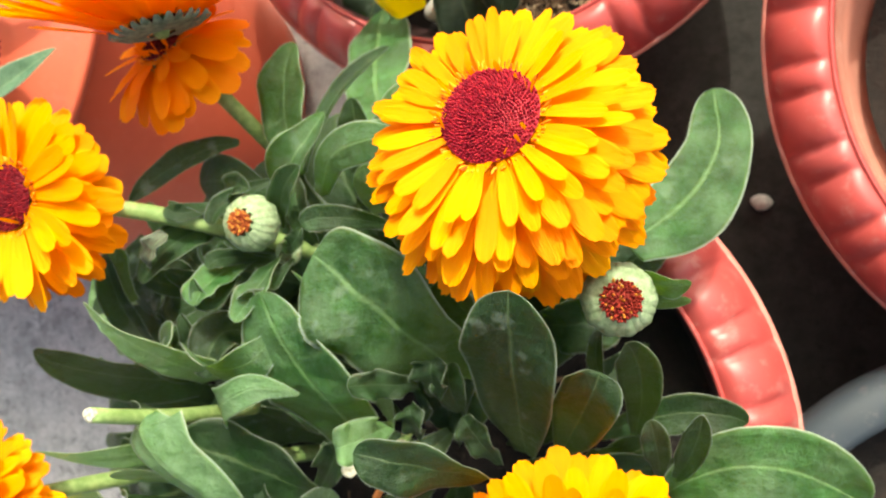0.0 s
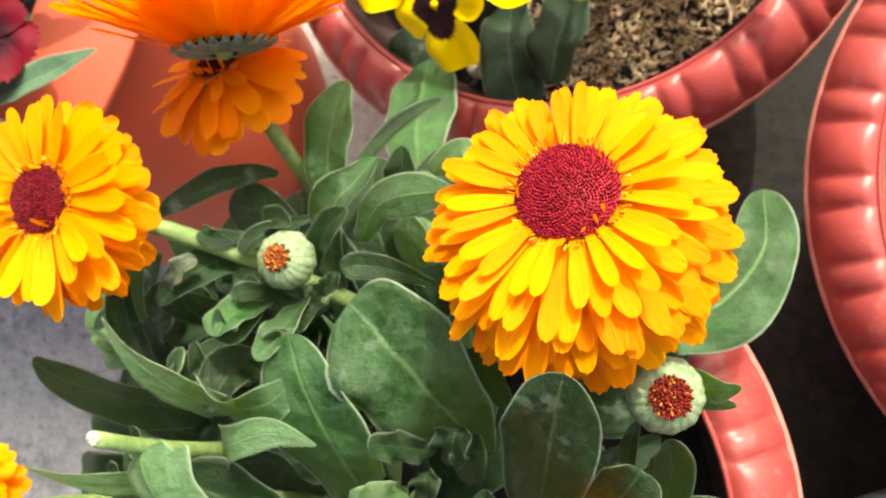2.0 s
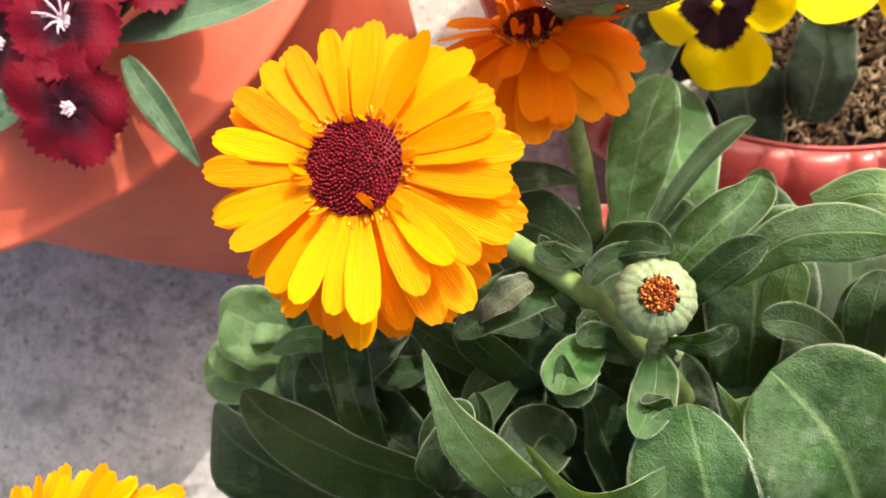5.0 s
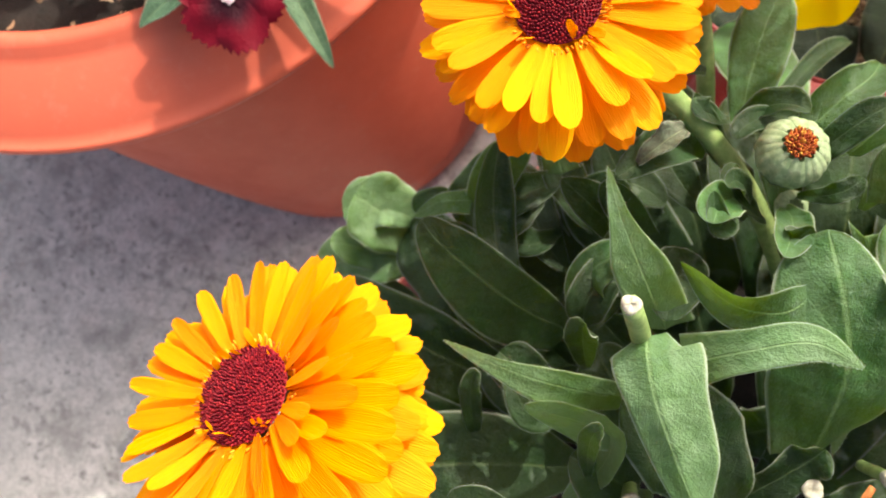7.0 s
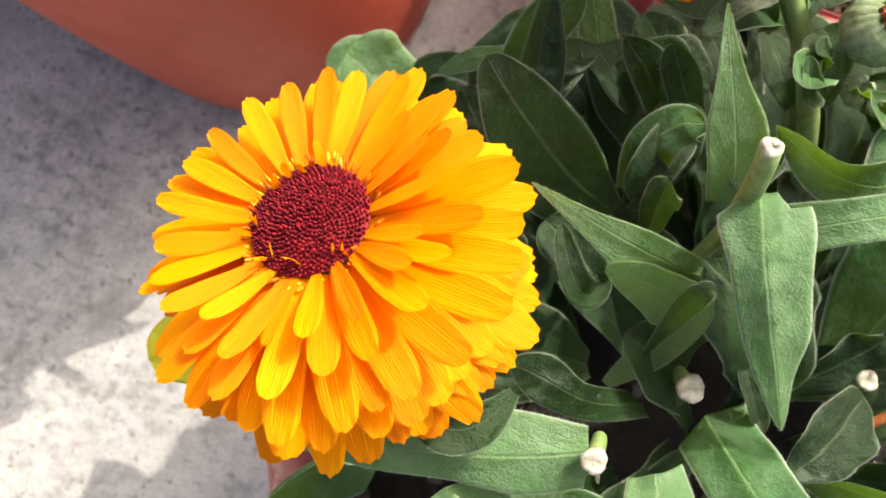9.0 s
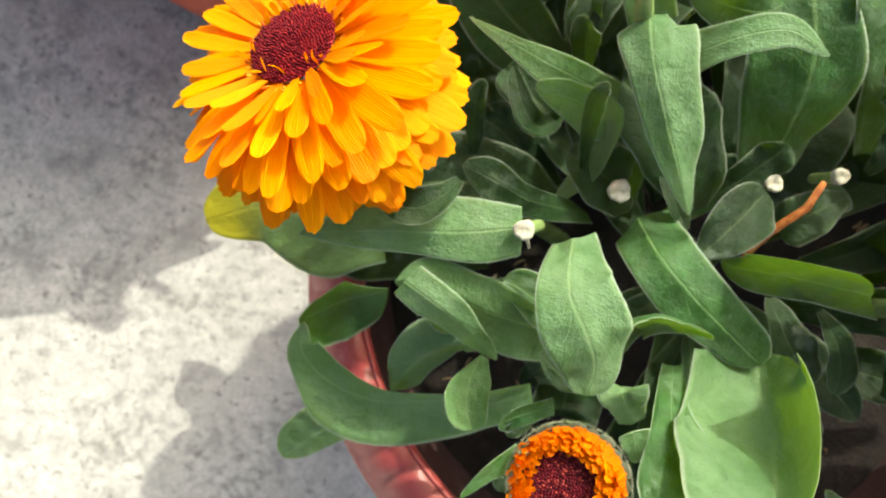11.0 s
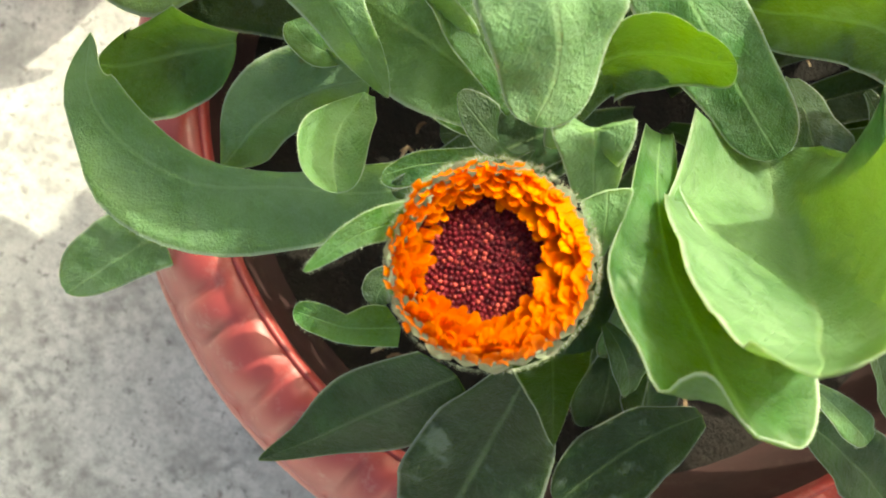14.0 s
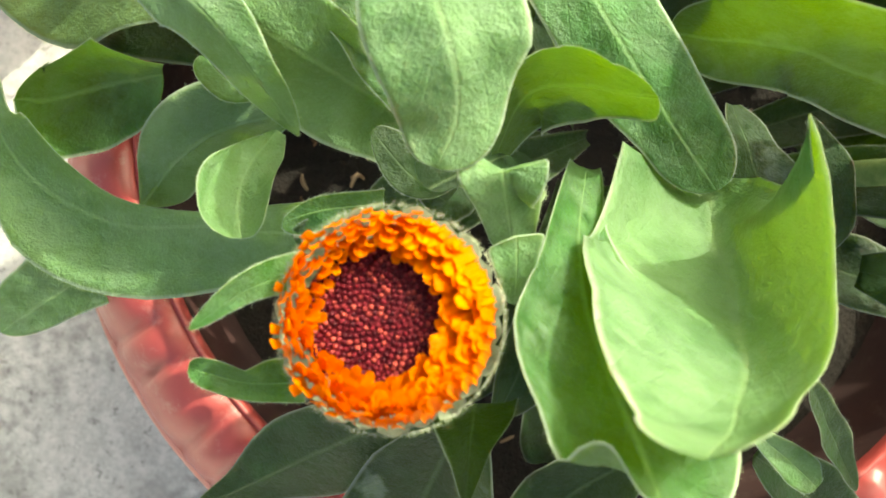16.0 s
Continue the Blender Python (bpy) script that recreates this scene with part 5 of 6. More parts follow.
blade(plant, [(-0.107, 0.0748, 0.25, 0.0042, 0, 0.0006, 0.0036, 0, 0.0001), (-0.1155, 0.0721, 0.25, 0.0038, 2, 0.0004, 0.0025, -6, -0.001), (-0.1231, 0.0666, 0.245, 0.0034, 2, 0.0004, 0.0023, -6, -0.001)], material=LEAF_LIT, tip=.5, point=.5)
blade(plant, [(0.0287, 0.0024, 0.276, 0.0104, -64, -0.0073, 0.0179, 86, 0.0121), (0.0083, 0.0002, 0.278, 0.0097, -64, -0.0034, 0.0171, 85, 0.0049), (-0.0018, -0.0002, 0.271, 0.0078, -52, -0.0002, 0.0138, 87, -0.0028), (-0.0093, -0.0002, 0.266, 0.007, -52, -0.0002, 0.0124, 87, -0.0028)], material=LEAF_LIT, tip=.25, wave=.02)
blade(plant, [(-0.0262, 0.1101, 0.268, 0.0025, 3, -0.0004, 0.0028, -2, 0.0003), (-0.0195, 0.1213, 0.272, 0.009, 52, -0.0003, 0.0077, 40, 0.0014), (-0.0137, 0.1297, 0.27, 0.006, 45, -0.0031, 0.0072, 42, -0.0012), (-0.0115, 0.1359, 0.266, 0.0054, 45, -0.0031, 0.0065, 42, -0.0012)], material=LEAF_LIT, tip=.3, point=.4, curl=25)
blade(plant, [(-0.0134, 0.1096, 0.266, 0.0027, 0, 0, 0.0025, -28, 0.0018), (-0.0041, 0.1213, 0.276, 0.006, -8, -0.0006, 0.0055, -5, -0.0013), (0.0078, 0.125, 0.28, 0.0068, -16, -0.0011, 0.0068, -17, 0), (0.0198, 0.1266, 0.278, 0.0061, -16, -0.0011, 0.0061, -17, 0)], material=LEAF_LIT, tip=.35, point=.4)
blade(plant, [(0.0032, 0.1335, 0.255, 0.0036, 3, -0.0003, 0.0016, -29, 0.0012), (0.0129, 0.1381, 0.262, 0.0059, -6, -0.0012, 0.0057, -12, 0.0003), (0.021, 0.138, 0.262, 0.0058, -10, -0.0003, 0.0074, -8, 0.0003), (0.0264, 0.1373, 0.26, 0.0053, -10, -0.0003, 0.0066, -8, 0.0003)], tip=.25, material=LEAF_PALE)
blade(plant, [(-0.0454, 0.1116, 0.245, 0.003, -3, 0.0012, 0.0043, -5, 0.0028), (-0.0597, 0.1158, 0.247, 0.0094, -11, 0.0011, 0.0094, 7, 0.0007), (-0.0766, 0.1167, 0.24, 0.0085, -11, 0.0011, 0.0084, 7, 0.0007)], tip=.5)
blade(plant, [(-0.0027, 0.033, 0.262, 0.0104, 5, -0.0008, 0.0079, -35, 0.0037), (-0.0054, 0.0527, 0.286, 0.0178, -8, -0.0033, 0.0131, 5, 0.0017), (-0.0121, 0.0677, 0.294, 0.0155, -17, 0.0016, 0.0103, 2, -0.0017), (-0.019, 0.0818, 0.294, 0.0139, -17, 0.0016, 0.0093, 2, -0.0017)], material=LEAF_LIT, tip=.25)
blade(plant, [(0.0765, 0.0931, 0.232, 0.0072, 1, 0.0002, 0.0077, 2, 0.0005), (0.0943, 0.1074, 0.222, 0.0117, -4, -0.0018, 0.015, -5, -0.0031), (0.1031, 0.1246, 0.213, 0.0106, 0, -0.0001, 0.0105, 0, 0.0002), (0.1009, 0.1437, 0.204, 0.0095, 0, -0.0001, 0.0094, 0, 0.0002)], material=LEAF_LIT, tip=.3)
blade(plant, [(0.0014, 0.104, 0.25, 0.004, 0, 0, 0.0054, -5, 0.0005), (0, 0.1124, 0.258, 0.0053, 6, -0.0007, 0.0055, -9, 0.001), (-0.0004, 0.1191, 0.262, 0.0048, 6, -0.0007, 0.005, -9, 0.001)], tip=.4, material=LEAF_PALE)
blade(plant, [(0.022, 0.1024, 0.25, 0.0045, -14, 0.0011, 0.0044, 1, -0.0001), (0.0192, 0.1126, 0.26, 0.0064, 4, -0.0009, 0.0066, -3, 0.0007), (0.0195, 0.1216, 0.26, 0.0058, 4, -0.0009, 0.0059, -3, 0.0007)], tip=.4)
blade(plant, [(-0.0963, 0.047, 0.22, 0.009, 6, -0.0012, 0.0081, -13, 0.0023), (-0.1063, 0.0586, 0.232, 0.0108, 1, -0.0003, 0.009, -2, 0.0007), (-0.116, 0.0681, 0.235, 0.0097, 1, -0.0003, 0.0081, -2, 0.0007)], tip=.4)
blade(plant, [(-0.0164, 0.0698, 0.288, 0.0019, -33, -0.0002, 0.0015, 34, 0.0006), (-0.0235, 0.0609, 0.294, 0.0071, -36, -0.0002, 0.0067, 47, 0.0011), (-0.0345, 0.059, 0.295, 0.0067, -50, -0.0012, 0.0044, 71, 0.0016), (-0.0481, 0.0658, 0.292, 0.006, -50, -0.0012, 0.0039, 71, 0.0016)], tip=.4, point=.6, material=LEAF_LIT)
blade(plant, [(-0.0412, 0.0439, 0.283, 0.0071, -5, 0.0006, 0.0069, 5, -0.0005), (-0.0299, 0.0496, 0.297, 0.0049, -6, 0.0008, 0.0048, 3, -0.0022), (-0.0174, 0.0551, 0.3, 0.0046, 0, -0.0004, 0.0049, -12, -0.0005), (-0.0052, 0.0534, 0.296, 0.0042, 0, -0.0004, 0.0044, -12, -0.0005)], tip=.4, point=.7, material=LEAF_PALE)
blade(plant, [(-0.0089, 0.0846, 0.285, 0.0046, 3, 0.0004, 0.0031, -48, -0.0043), (0.0017, 0.0695, 0.275, 0.0019, 1, 0.0001, 0.0018, -1, -0.0001), (0.003, 0.0505, 0.262, 0.0036, -5, -0.0005, 0.004, 7, 0.0008), (0.0043, 0.035, 0.252, 0.0032, -5, -0.0005, 0.0036, 7, 0.0008)], material=LEAF_PALE, tip=.35, point=.6)
blade(plant, [(-0.0423, -0.0524, 0.285, 0.0021, -4, 0.0004, 0.0021, 4, -0.0004), (-0.0501, -0.0576, 0.288, 0.003, -6, 0.0017, 0.0021, 6, -0.0012), (-0.0544, -0.0614, 0.288, 0.0027, -6, 0.0017, 0.0019, 6, -0.0012)], tip=.4, wave=.02, material=LEAF_LIT)
blade(plant, [(-0.0336, -0.0453, 0.268, 0.003, 176, -0.0003, 0.0028, -158, 0.0015), (-0.0417, -0.0444, 0.274, 0.0035, 9, -0.0013, 0.0044, -6, 0.0012), (-0.0494, -0.0407, 0.275, 0.0032, 9, -0.0013, 0.0039, -6, 0.0012)], tip=.5)
blade(plant, [(0.0862, 0.0858, 0.283, 0.0012, 4, -0.0002, 0.0019, -35, -0.0002), (0.0912, 0.085, 0.286, 0.0043, 43, 0.0008, 0.006, -56, -0.0007), (0.0962, 0.0841, 0.286, 0.0029, 45, 0.0002, 0.0062, -55, 0.0001), (0.1006, 0.0847, 0.284, 0.0026, 45, 0.0002, 0.0056, -55, 0.0001)], tip=.3, wave=.12, material=LEAF_LIT)
blade(plant, [(0.0868, 0.0791, 0.278, 0.001, -2, 0.0001, 0.0016, -35, -0.0003), (0.0925, 0.0798, 0.28, 0.0021, 28, 0.0003, 0.0029, -43, -0.0003), (0.1001, 0.08, 0.279, 0.0019, 28, 0.0003, 0.0026, -43, -0.0003)], tip=.5, wave=.06, material=LEAF_LIT)
blade(plant, [(-0.0215, 0.1389, 0.2, 0.0101, 7, 0.0022, 0.0067, -1, -0.0003), (-0.03, 0.1589, 0.188, 0.0149, -5, 0.0047, 0.0148, -15, 0.0014), (-0.0371, 0.1777, 0.168, 0.0155, -4, 0.0017, 0.0146, -12, -0.0003), (-0.0429, 0.1941, 0.15, 0.0139, -4, 0.0017, 0.0132, -12, -0.0003)], tip=.35, wave=.05, material=LEAF_LIT)

# ---- lower foliage: short leaves round the crown, shade put into their dark colour ----
low = random.Random(5)
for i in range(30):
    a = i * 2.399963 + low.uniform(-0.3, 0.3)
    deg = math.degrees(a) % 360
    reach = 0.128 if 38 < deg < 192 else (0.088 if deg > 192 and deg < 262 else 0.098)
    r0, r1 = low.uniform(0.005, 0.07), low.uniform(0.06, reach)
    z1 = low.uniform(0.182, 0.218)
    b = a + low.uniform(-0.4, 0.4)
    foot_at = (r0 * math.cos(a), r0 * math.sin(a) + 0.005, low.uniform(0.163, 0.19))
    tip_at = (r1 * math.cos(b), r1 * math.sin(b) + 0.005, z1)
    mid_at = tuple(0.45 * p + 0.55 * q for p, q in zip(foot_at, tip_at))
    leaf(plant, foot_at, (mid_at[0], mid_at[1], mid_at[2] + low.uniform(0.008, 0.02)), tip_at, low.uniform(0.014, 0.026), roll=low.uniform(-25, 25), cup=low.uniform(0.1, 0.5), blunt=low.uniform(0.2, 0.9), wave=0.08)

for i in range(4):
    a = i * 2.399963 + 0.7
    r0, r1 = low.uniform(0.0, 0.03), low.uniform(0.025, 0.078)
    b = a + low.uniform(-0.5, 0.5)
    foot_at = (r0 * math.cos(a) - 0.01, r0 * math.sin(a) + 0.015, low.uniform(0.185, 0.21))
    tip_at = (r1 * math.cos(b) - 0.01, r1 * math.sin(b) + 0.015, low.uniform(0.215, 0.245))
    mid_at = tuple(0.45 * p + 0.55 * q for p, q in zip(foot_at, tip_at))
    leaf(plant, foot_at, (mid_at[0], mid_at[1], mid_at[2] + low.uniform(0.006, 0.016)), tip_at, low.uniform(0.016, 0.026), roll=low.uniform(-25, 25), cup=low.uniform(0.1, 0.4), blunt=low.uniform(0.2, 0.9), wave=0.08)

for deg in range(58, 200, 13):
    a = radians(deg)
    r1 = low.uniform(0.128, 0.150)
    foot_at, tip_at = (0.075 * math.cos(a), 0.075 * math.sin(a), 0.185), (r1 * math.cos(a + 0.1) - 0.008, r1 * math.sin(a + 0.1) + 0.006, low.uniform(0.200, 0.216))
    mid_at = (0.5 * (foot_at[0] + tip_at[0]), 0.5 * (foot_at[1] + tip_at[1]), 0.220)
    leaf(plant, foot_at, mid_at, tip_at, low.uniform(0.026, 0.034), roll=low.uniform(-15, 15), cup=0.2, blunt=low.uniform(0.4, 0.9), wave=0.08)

# two added leaves, set up-sun of the planter rim to cast shade on it
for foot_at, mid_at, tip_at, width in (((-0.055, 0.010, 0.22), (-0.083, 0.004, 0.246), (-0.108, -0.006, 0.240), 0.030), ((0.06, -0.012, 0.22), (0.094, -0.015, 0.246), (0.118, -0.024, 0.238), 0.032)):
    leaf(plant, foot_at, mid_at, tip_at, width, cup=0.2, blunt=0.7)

# ---- stems ----
stalk(plant, (-0.040, 0.098, 0.185), (-0.0520, 0.132, 0.236), (F3[0] + 0.004, F3[1] - 0.003, F3[2] - 0.006), 0.0031, 0.0026)
stalk(plant, (-0.0675, 0.162, 0.257), (-0.061, 0.168, 0.276), (F4[0] - 0.0005, F4[1] - 0.0035, F4[2] - 0.002), 0.0031, 0.0026)
stalk(plant, (-0.005, 0.075, 0.20), (-0.042, 0.099, 0.270), (F2[0], F2[1], F2[2] - 0.008), 0.0032, 0.0025)
stalk(plant, (0.03, 0.07, 0.18), (0.055, 0.105, 0.25), (F1[0], F1[1] - 0.003, F1[2] - 0.010), 0.0036, 0.003)
stalk(plant, (-0.05, 0.005, 0.18), (-0.105, 0.008, 0.25), (F5[0], F5[1], F5[2] - 0.008), 0.0034, 0.0027)
stalk(plant, (-0.02, -0.045, 0.17), (-0.035, -0.070, 0.24), (F6[0], F6[1], F6[2] - 0.012), 0.0034, 0.003)
stalk(plant, (0.04, 0.01, 0.18), (0.065, 0.012, 0.24), (F7[0], F7[1], F7[2] - 0.008), 0.0034, 0.003)
stalk(plant, (-0.046, 0.039, 0.255), (-0.050, 0.043, 0.29), (-0.0570, 0.0495, 0.321), 0.0027, 0.0022, "cut_stem", None, "pale green stem cut square")

cut_v, cut_f = lathe([(0.0, 0.0004), (0.0013, 0.0005), (0.0020, 0.0002), (0.0022, -0.0006), (0.0019, -0.0012)], 18, lambda a, k, r, z: (r * (1 + 0.06 * math.sin(3 * a)), z + 0.0004 * math.sin(2 * a + k)))
part_of("cut_face", mesh_of("cut_face", cut_v, cut_f, STRAW), plant, plant.matrix_world.inverted() @ frame_on((-0.0570, 0.0495, 0.3212), (-0.2, 0.18, 0.96)), "pale straw-white cut face")


def stub(at, axis, r, label, spike=False):
    """The dry end of a picked flower stalk: a short stalk with a frayed, sunken top."""
    z = Vector(axis).normalized()
    base = Vector(at) - z * 0.016
    stalk(plant, base, base + z * 0.006, Vector(at) - z * 0.002, r * 0.62, r * 0.7)
    rnd = random.Random(int(at[0] * 9999))
    lean = rnd.uniform(0, 6)
    prof = [(0.0, 0.0003), (r * 0.45, 0.0005), (r * 0.75, 0.0006), (r * 0.95, 0.0002), (r, -0.0007), (r * 0.88, -0.0022), (r * 0.68, -0.0034)]
    v, f = lathe(prof, 22, lambda a, k, rr, zz: (rr * (1 + 0.07 * math.sin(3 * a + lean) + 0.04 * math.sin(7 * a + lean)), zz + rr * 0.18 * math.sin(a + lean)))
    cap = part_of("stub", mesh_of("stub", v, f, STRAW), plant, plant.matrix_world.inverted() @ frame_on(at, axis), label)
    if spike:
        v, f = tube([(0, 0, 0), (r * 0.5, -r * 0.6, -0.0006), (r * 0.9, -r * 1.6, -0.002)], [0.0008, 0.0006, 0.0003], 6)
        part_of("spike", mesh_of("spike", v, f, STRAW), cap)
    return cap


stub((-0.003, 0.025, 0.271), (-0.15, -0.2, 0.97), 0.0025, "pale dry stub of a picked flower")
stub((-0.064, -0.014, 0.300), (-0.2, -0.3, 0.93), 0.0026, "straw-white dry stub with a hanging spike", True)
stub((-0.043, 0.008, 0.277), (0.05, -0.3, 0.95), 0.0032, "grey dry stub of a picked flower")
stub((0.014, 0.033, 0.270), (0.2, -0.1, 0.97), 0.0024, "shrivelled grey seed head")

# ---- dry sprig and flecks among the calendula leaves ----
sprig_v, sprig_f = tube([(0.010, 0.030, 0.270), (0.008, 0.022, 0.268), (0.002, 0.014, 0.262), (-0.001, 0.006, 0.252)], [0.0009, 0.0012, 0.0013, 0.0008], 7)
part_of("dry_sprig", mesh_of("dry_sprig", sprig_v, sprig_f, RUST), plant, plant.matrix_world.inverted(), "rust-brown dry sprig")


# ---- pansies ----
def broad_petal(name, width, material, fringe=0.0, seed=1, ripple=0.05, curl=0.3, notch=0.0):
    """A broad fan of unit length along x: a narrow claw, a rounded or fringed edge."""
    rnd = random.Random(seed)
    nu, nv = 9, 15
    verts, uvs, faces = [], [], []
    ph = rnd.uniform(0, 6)
    for i in range(nu + 1):
        u = i / nu
        for j in range(nv):
            v = 2 * j / (nv - 1) - 1
            spread = width * 0.5 * (0.16 + 0.84 * min(1.0, u * 1.25) ** 0.8)
            rim = 1 - 0.30 * v * v - notch * math.exp(-((v / 0.3) ** 2))
            rim += fringe * (0.5 + 0.5 * math.cos(j * math.pi)) * (0.6 + 0.8 * rnd.random()) * (u == 1.0)
            x = u * rim
            z = -curl * u * u * 0.5 + ripple * u * math.sin(v * 4.2 + ph) + 0.02 * math.sin(u * 9 + v * 3 + ph)
            verts.append((x, spread * v * (1 - 0.18 * u * u * v * v), z))
            uvs.append((u, (v + 1) / 2))
    for i in range(nu):
        for j in range(nv - 1):
            k = i * nv + j
            faces.append((k, k + nv, k + nv + 1, k + 1))
    return mesh_of(name, verts, faces, material, uvs)


PANSY_PLAIN = broad_petal("petal", 1.25, PANSY_YELLOW, 0, 3, 0.07, 0.25)
PANSY_MARKED = broad_petal("petal", 1.15, PANSY_FACE, 0, 4, 0.06, 0.30)
PANSY_LIP = broad_petal("petal", 1.35, PANSY_FACE, 0, 5, 0.08, 0.35, 0.06)

pansy_plant = thing("pansy_plant", (PANSY_AT[0], PANSY_AT[1], 0.108), "yellow pansy with dark blotches in a mulched planter", "plant")
bpy.context.view_layer.update()


def pansy(centre, axis, spin, size, label, plain=False):
    hd = head(pansy_plant, "pansy_flower", centre, axis, spin, label)
    for mesh, angle, s, lift, z in ((PANSY_PLAIN, 62, 1.0, 10, -0.0016), (PANSY_PLAIN, 118, 1.0, 14, -0.0008), (PANSY_MARKED, 5, 0.92, 6, 0.0006), (PANSY_MARKED, 175, 0.92, 6, 0.0010), (PANSY_LIP, 270, 1.05, -4, 0.0018)):
        m = Matrix.Rotation(radians(angle), 4, "Z") @ Matrix.Translation((0.001, 0, z)) @ Matrix.Rotation(-radians(lift), 4, "Y") @ Matrix.Scale(size * s, 4)
        part_of("petal", PANSY_PLAIN if plain else mesh, hd, m)
    v, f = lathe([(0, 0.0030), (0.0012, 0.0026), (0.0018, 0.0016), (0.0014, 0.0004)], 10)
    part_of("throat", mesh_of("throat", v, f, PANSY_YELLOW), hd)
    base = Vector(centre)
    foot_at = Vector((PANSY_AT[0] + (base.x - PANSY_AT[0]) * 0.55, PANSY_AT[1] - 0.03, 0.110))
    stalk(pansy_plant, foot_at, (foot_at + base) * 0.5 + Vector((0, 0.006, 0.02)), base - Vector(axis).normalized() * 0.002, 0.0016, 0.0013)


pansy((-0.027, 0.2065, 0.190), (-0.45, -0.42, 0.78), 0.35, 0.0262, "yellow pansy flower with near-black blotches")
pansy((0.006, 0.234, 0.196), (0.15, 0.25, 0.95), -0.3, 0.0290, "yellow pansy flower tilted to the light")
pansy((0.034, 0.230, 0.196), (0.55, -0.55, 0.62), 1.2, 0.0235, "yellow pansy flower with drooping pale lower petals", True)
pansy((-0.058, 0.230, 0.183), (-0.35, 0.05, 0.93), 0.2, 0.0240, "yellow pansy flower half hidden behind the orange bloom")
for a, m, c, w, tilt in (((0.014, 0.241, 0.119), (0.014, 0.211, 0.149), (0.012, 0.186, 0.152), 0.024, 10), ((-0.018, 0.236, 0.114), (-0.010, 0.201, 0.139), (0.000, 0.174, 0.134), 0.027, -15),
                         ((0.062, 0.266, 0.114), (0.082, 0.248, 0.164), (0.106, 0.232, 0.174), 0.030, 8), ((0.042, 0.276, 0.114), (0.072, 0.271, 0.166), (0.100, 0.264, 0.179), 0.030, -10),
                         ((-0.038, 0.246, 0.114), (-0.048, 0.211, 0.139), (-0.058, 0.186, 0.134), 0.026, 5), ((-0.048, 0.266, 0.114), (-0.078, 0.246, 0.144), (-0.093, 0.231, 0.142), 0.026, 0),
                         ((0.002, 0.276, 0.114), (0.022, 0.261, 0.154), (0.047, 0.251, 0.159), 0.028, 12), ((-0.008, 0.256, 0.114), (-0.033, 0.236, 0.144), (-0.043, 0.211, 0.146), 0.024, -8),
                         ((0.022, 0.286, 0.114), (0.052, 0.296, 0.164), (0.082, 0.301, 0.174), 0.030, 0), ((-0.028, 0.296, 0.114), (-0.058, 0.296, 0.154), (-0.088, 0.286, 0.164), 0.028, 0)):
    leaf(pansy_plant, a, m, c, w, roll=tilt, cup=0.2, blunt=0.9, wave=0.16, material=LEAF_DARK)
leaf(pansy_plant, (0.027, 0.258, 0.124), (0.054, 0.239, 0.172), (0.094, 0.244, 0.176), 0.028, cup=0.15, blunt=0.8, wave=0.08, material=LEAF_PALE)


def chips(centre, inner, outer, z, count, seed, keep):
    """Loose husks lying every way on the soil, in one heap."""
    rnd = random.Random(seed)
    verts, faces = [], []
    for _ in range(count):
        a, r = rnd.uniform(0, 2 * math.pi), math.sqrt(rnd.uniform(inner ** 2, outer ** 2))
        x, y = r * math.cos(a), r * math.sin(a)
        if not keep(x, y, rnd):
            continue
        le, wi, th = rnd.uniform(0.0026, 0.0058), rnd.uniform(0.0009, 0.0017), rnd.uniform(0.0003, 0.0007)
        m = Matrix.Translation((x, y, z + rnd.uniform(0.0, 0.007))) @ Euler((rnd.uniform(-0.6, 0.6), rnd.uniform(-0.5, 0.5), rnd.uniform(0, 6.28))).to_matrix().to_4x4()
        b = len(verts)
        bow = rnd.uniform(-0.0012, 0.0012)
        for k in range(4):
            u = k / 3 - 0.5
            ww = wi * (1 - 1.5 * u * u) * 0.5
            for dy, dz in ((-ww, 0.0), (0.0, th), (ww, 0.0), (0.0, -th * 0.4)):
                verts.append(m @ Vector((u * le, dy + bow * (1 - 4 * u * u), dz + bow * 0.5 * (1 - 4 * u * u))))
        for k in range(3):
            for t in range(4):
                q = (t + 1) % 4
                faces.append((b + k * 4 + t, b + k * 4 + q, b + k * 4 + 4 + q, b + k * 4 + 4 + t))
        faces.append((b + 3, b + 2, b + 1, b))
        faces.append((b + 12, b + 13, b + 14, b + 15))
    ob = new("husk_mulch", mesh_of("husk_mulch", verts, faces, CHIP, smooth=False))
    ob.location = centre
    return ob


tagged(chips(PANSY_AT, 0.0, 0.106, 0.109, 10500, 4, lambda x, y, r: x > -0.02 + 0.02 * r.random()), "loose straw-brown husk mulch on the pansy soil", "mulch", kind="stuff")
tagged(chips(MAIN, 0.05, 0.098, 0.158, 160, 8, lambda x, y, r: True), "sparse brown husks on the calendula soil", "mulch", kind="stuff")
tagged(chips(DARK_AT, 0.0, 0.095, 0.119, 90, 12, lambda x, y, r: True), "sparse brown husks on bare soil", "mulch", kind="stuff")
tagged(chips(DIANTHUS_AT, 0.0, 0.130, 0.187, 420, 15, lambda x, y, r: True), "dry litter on the dianthus soil", "mulch", kind="stuff")


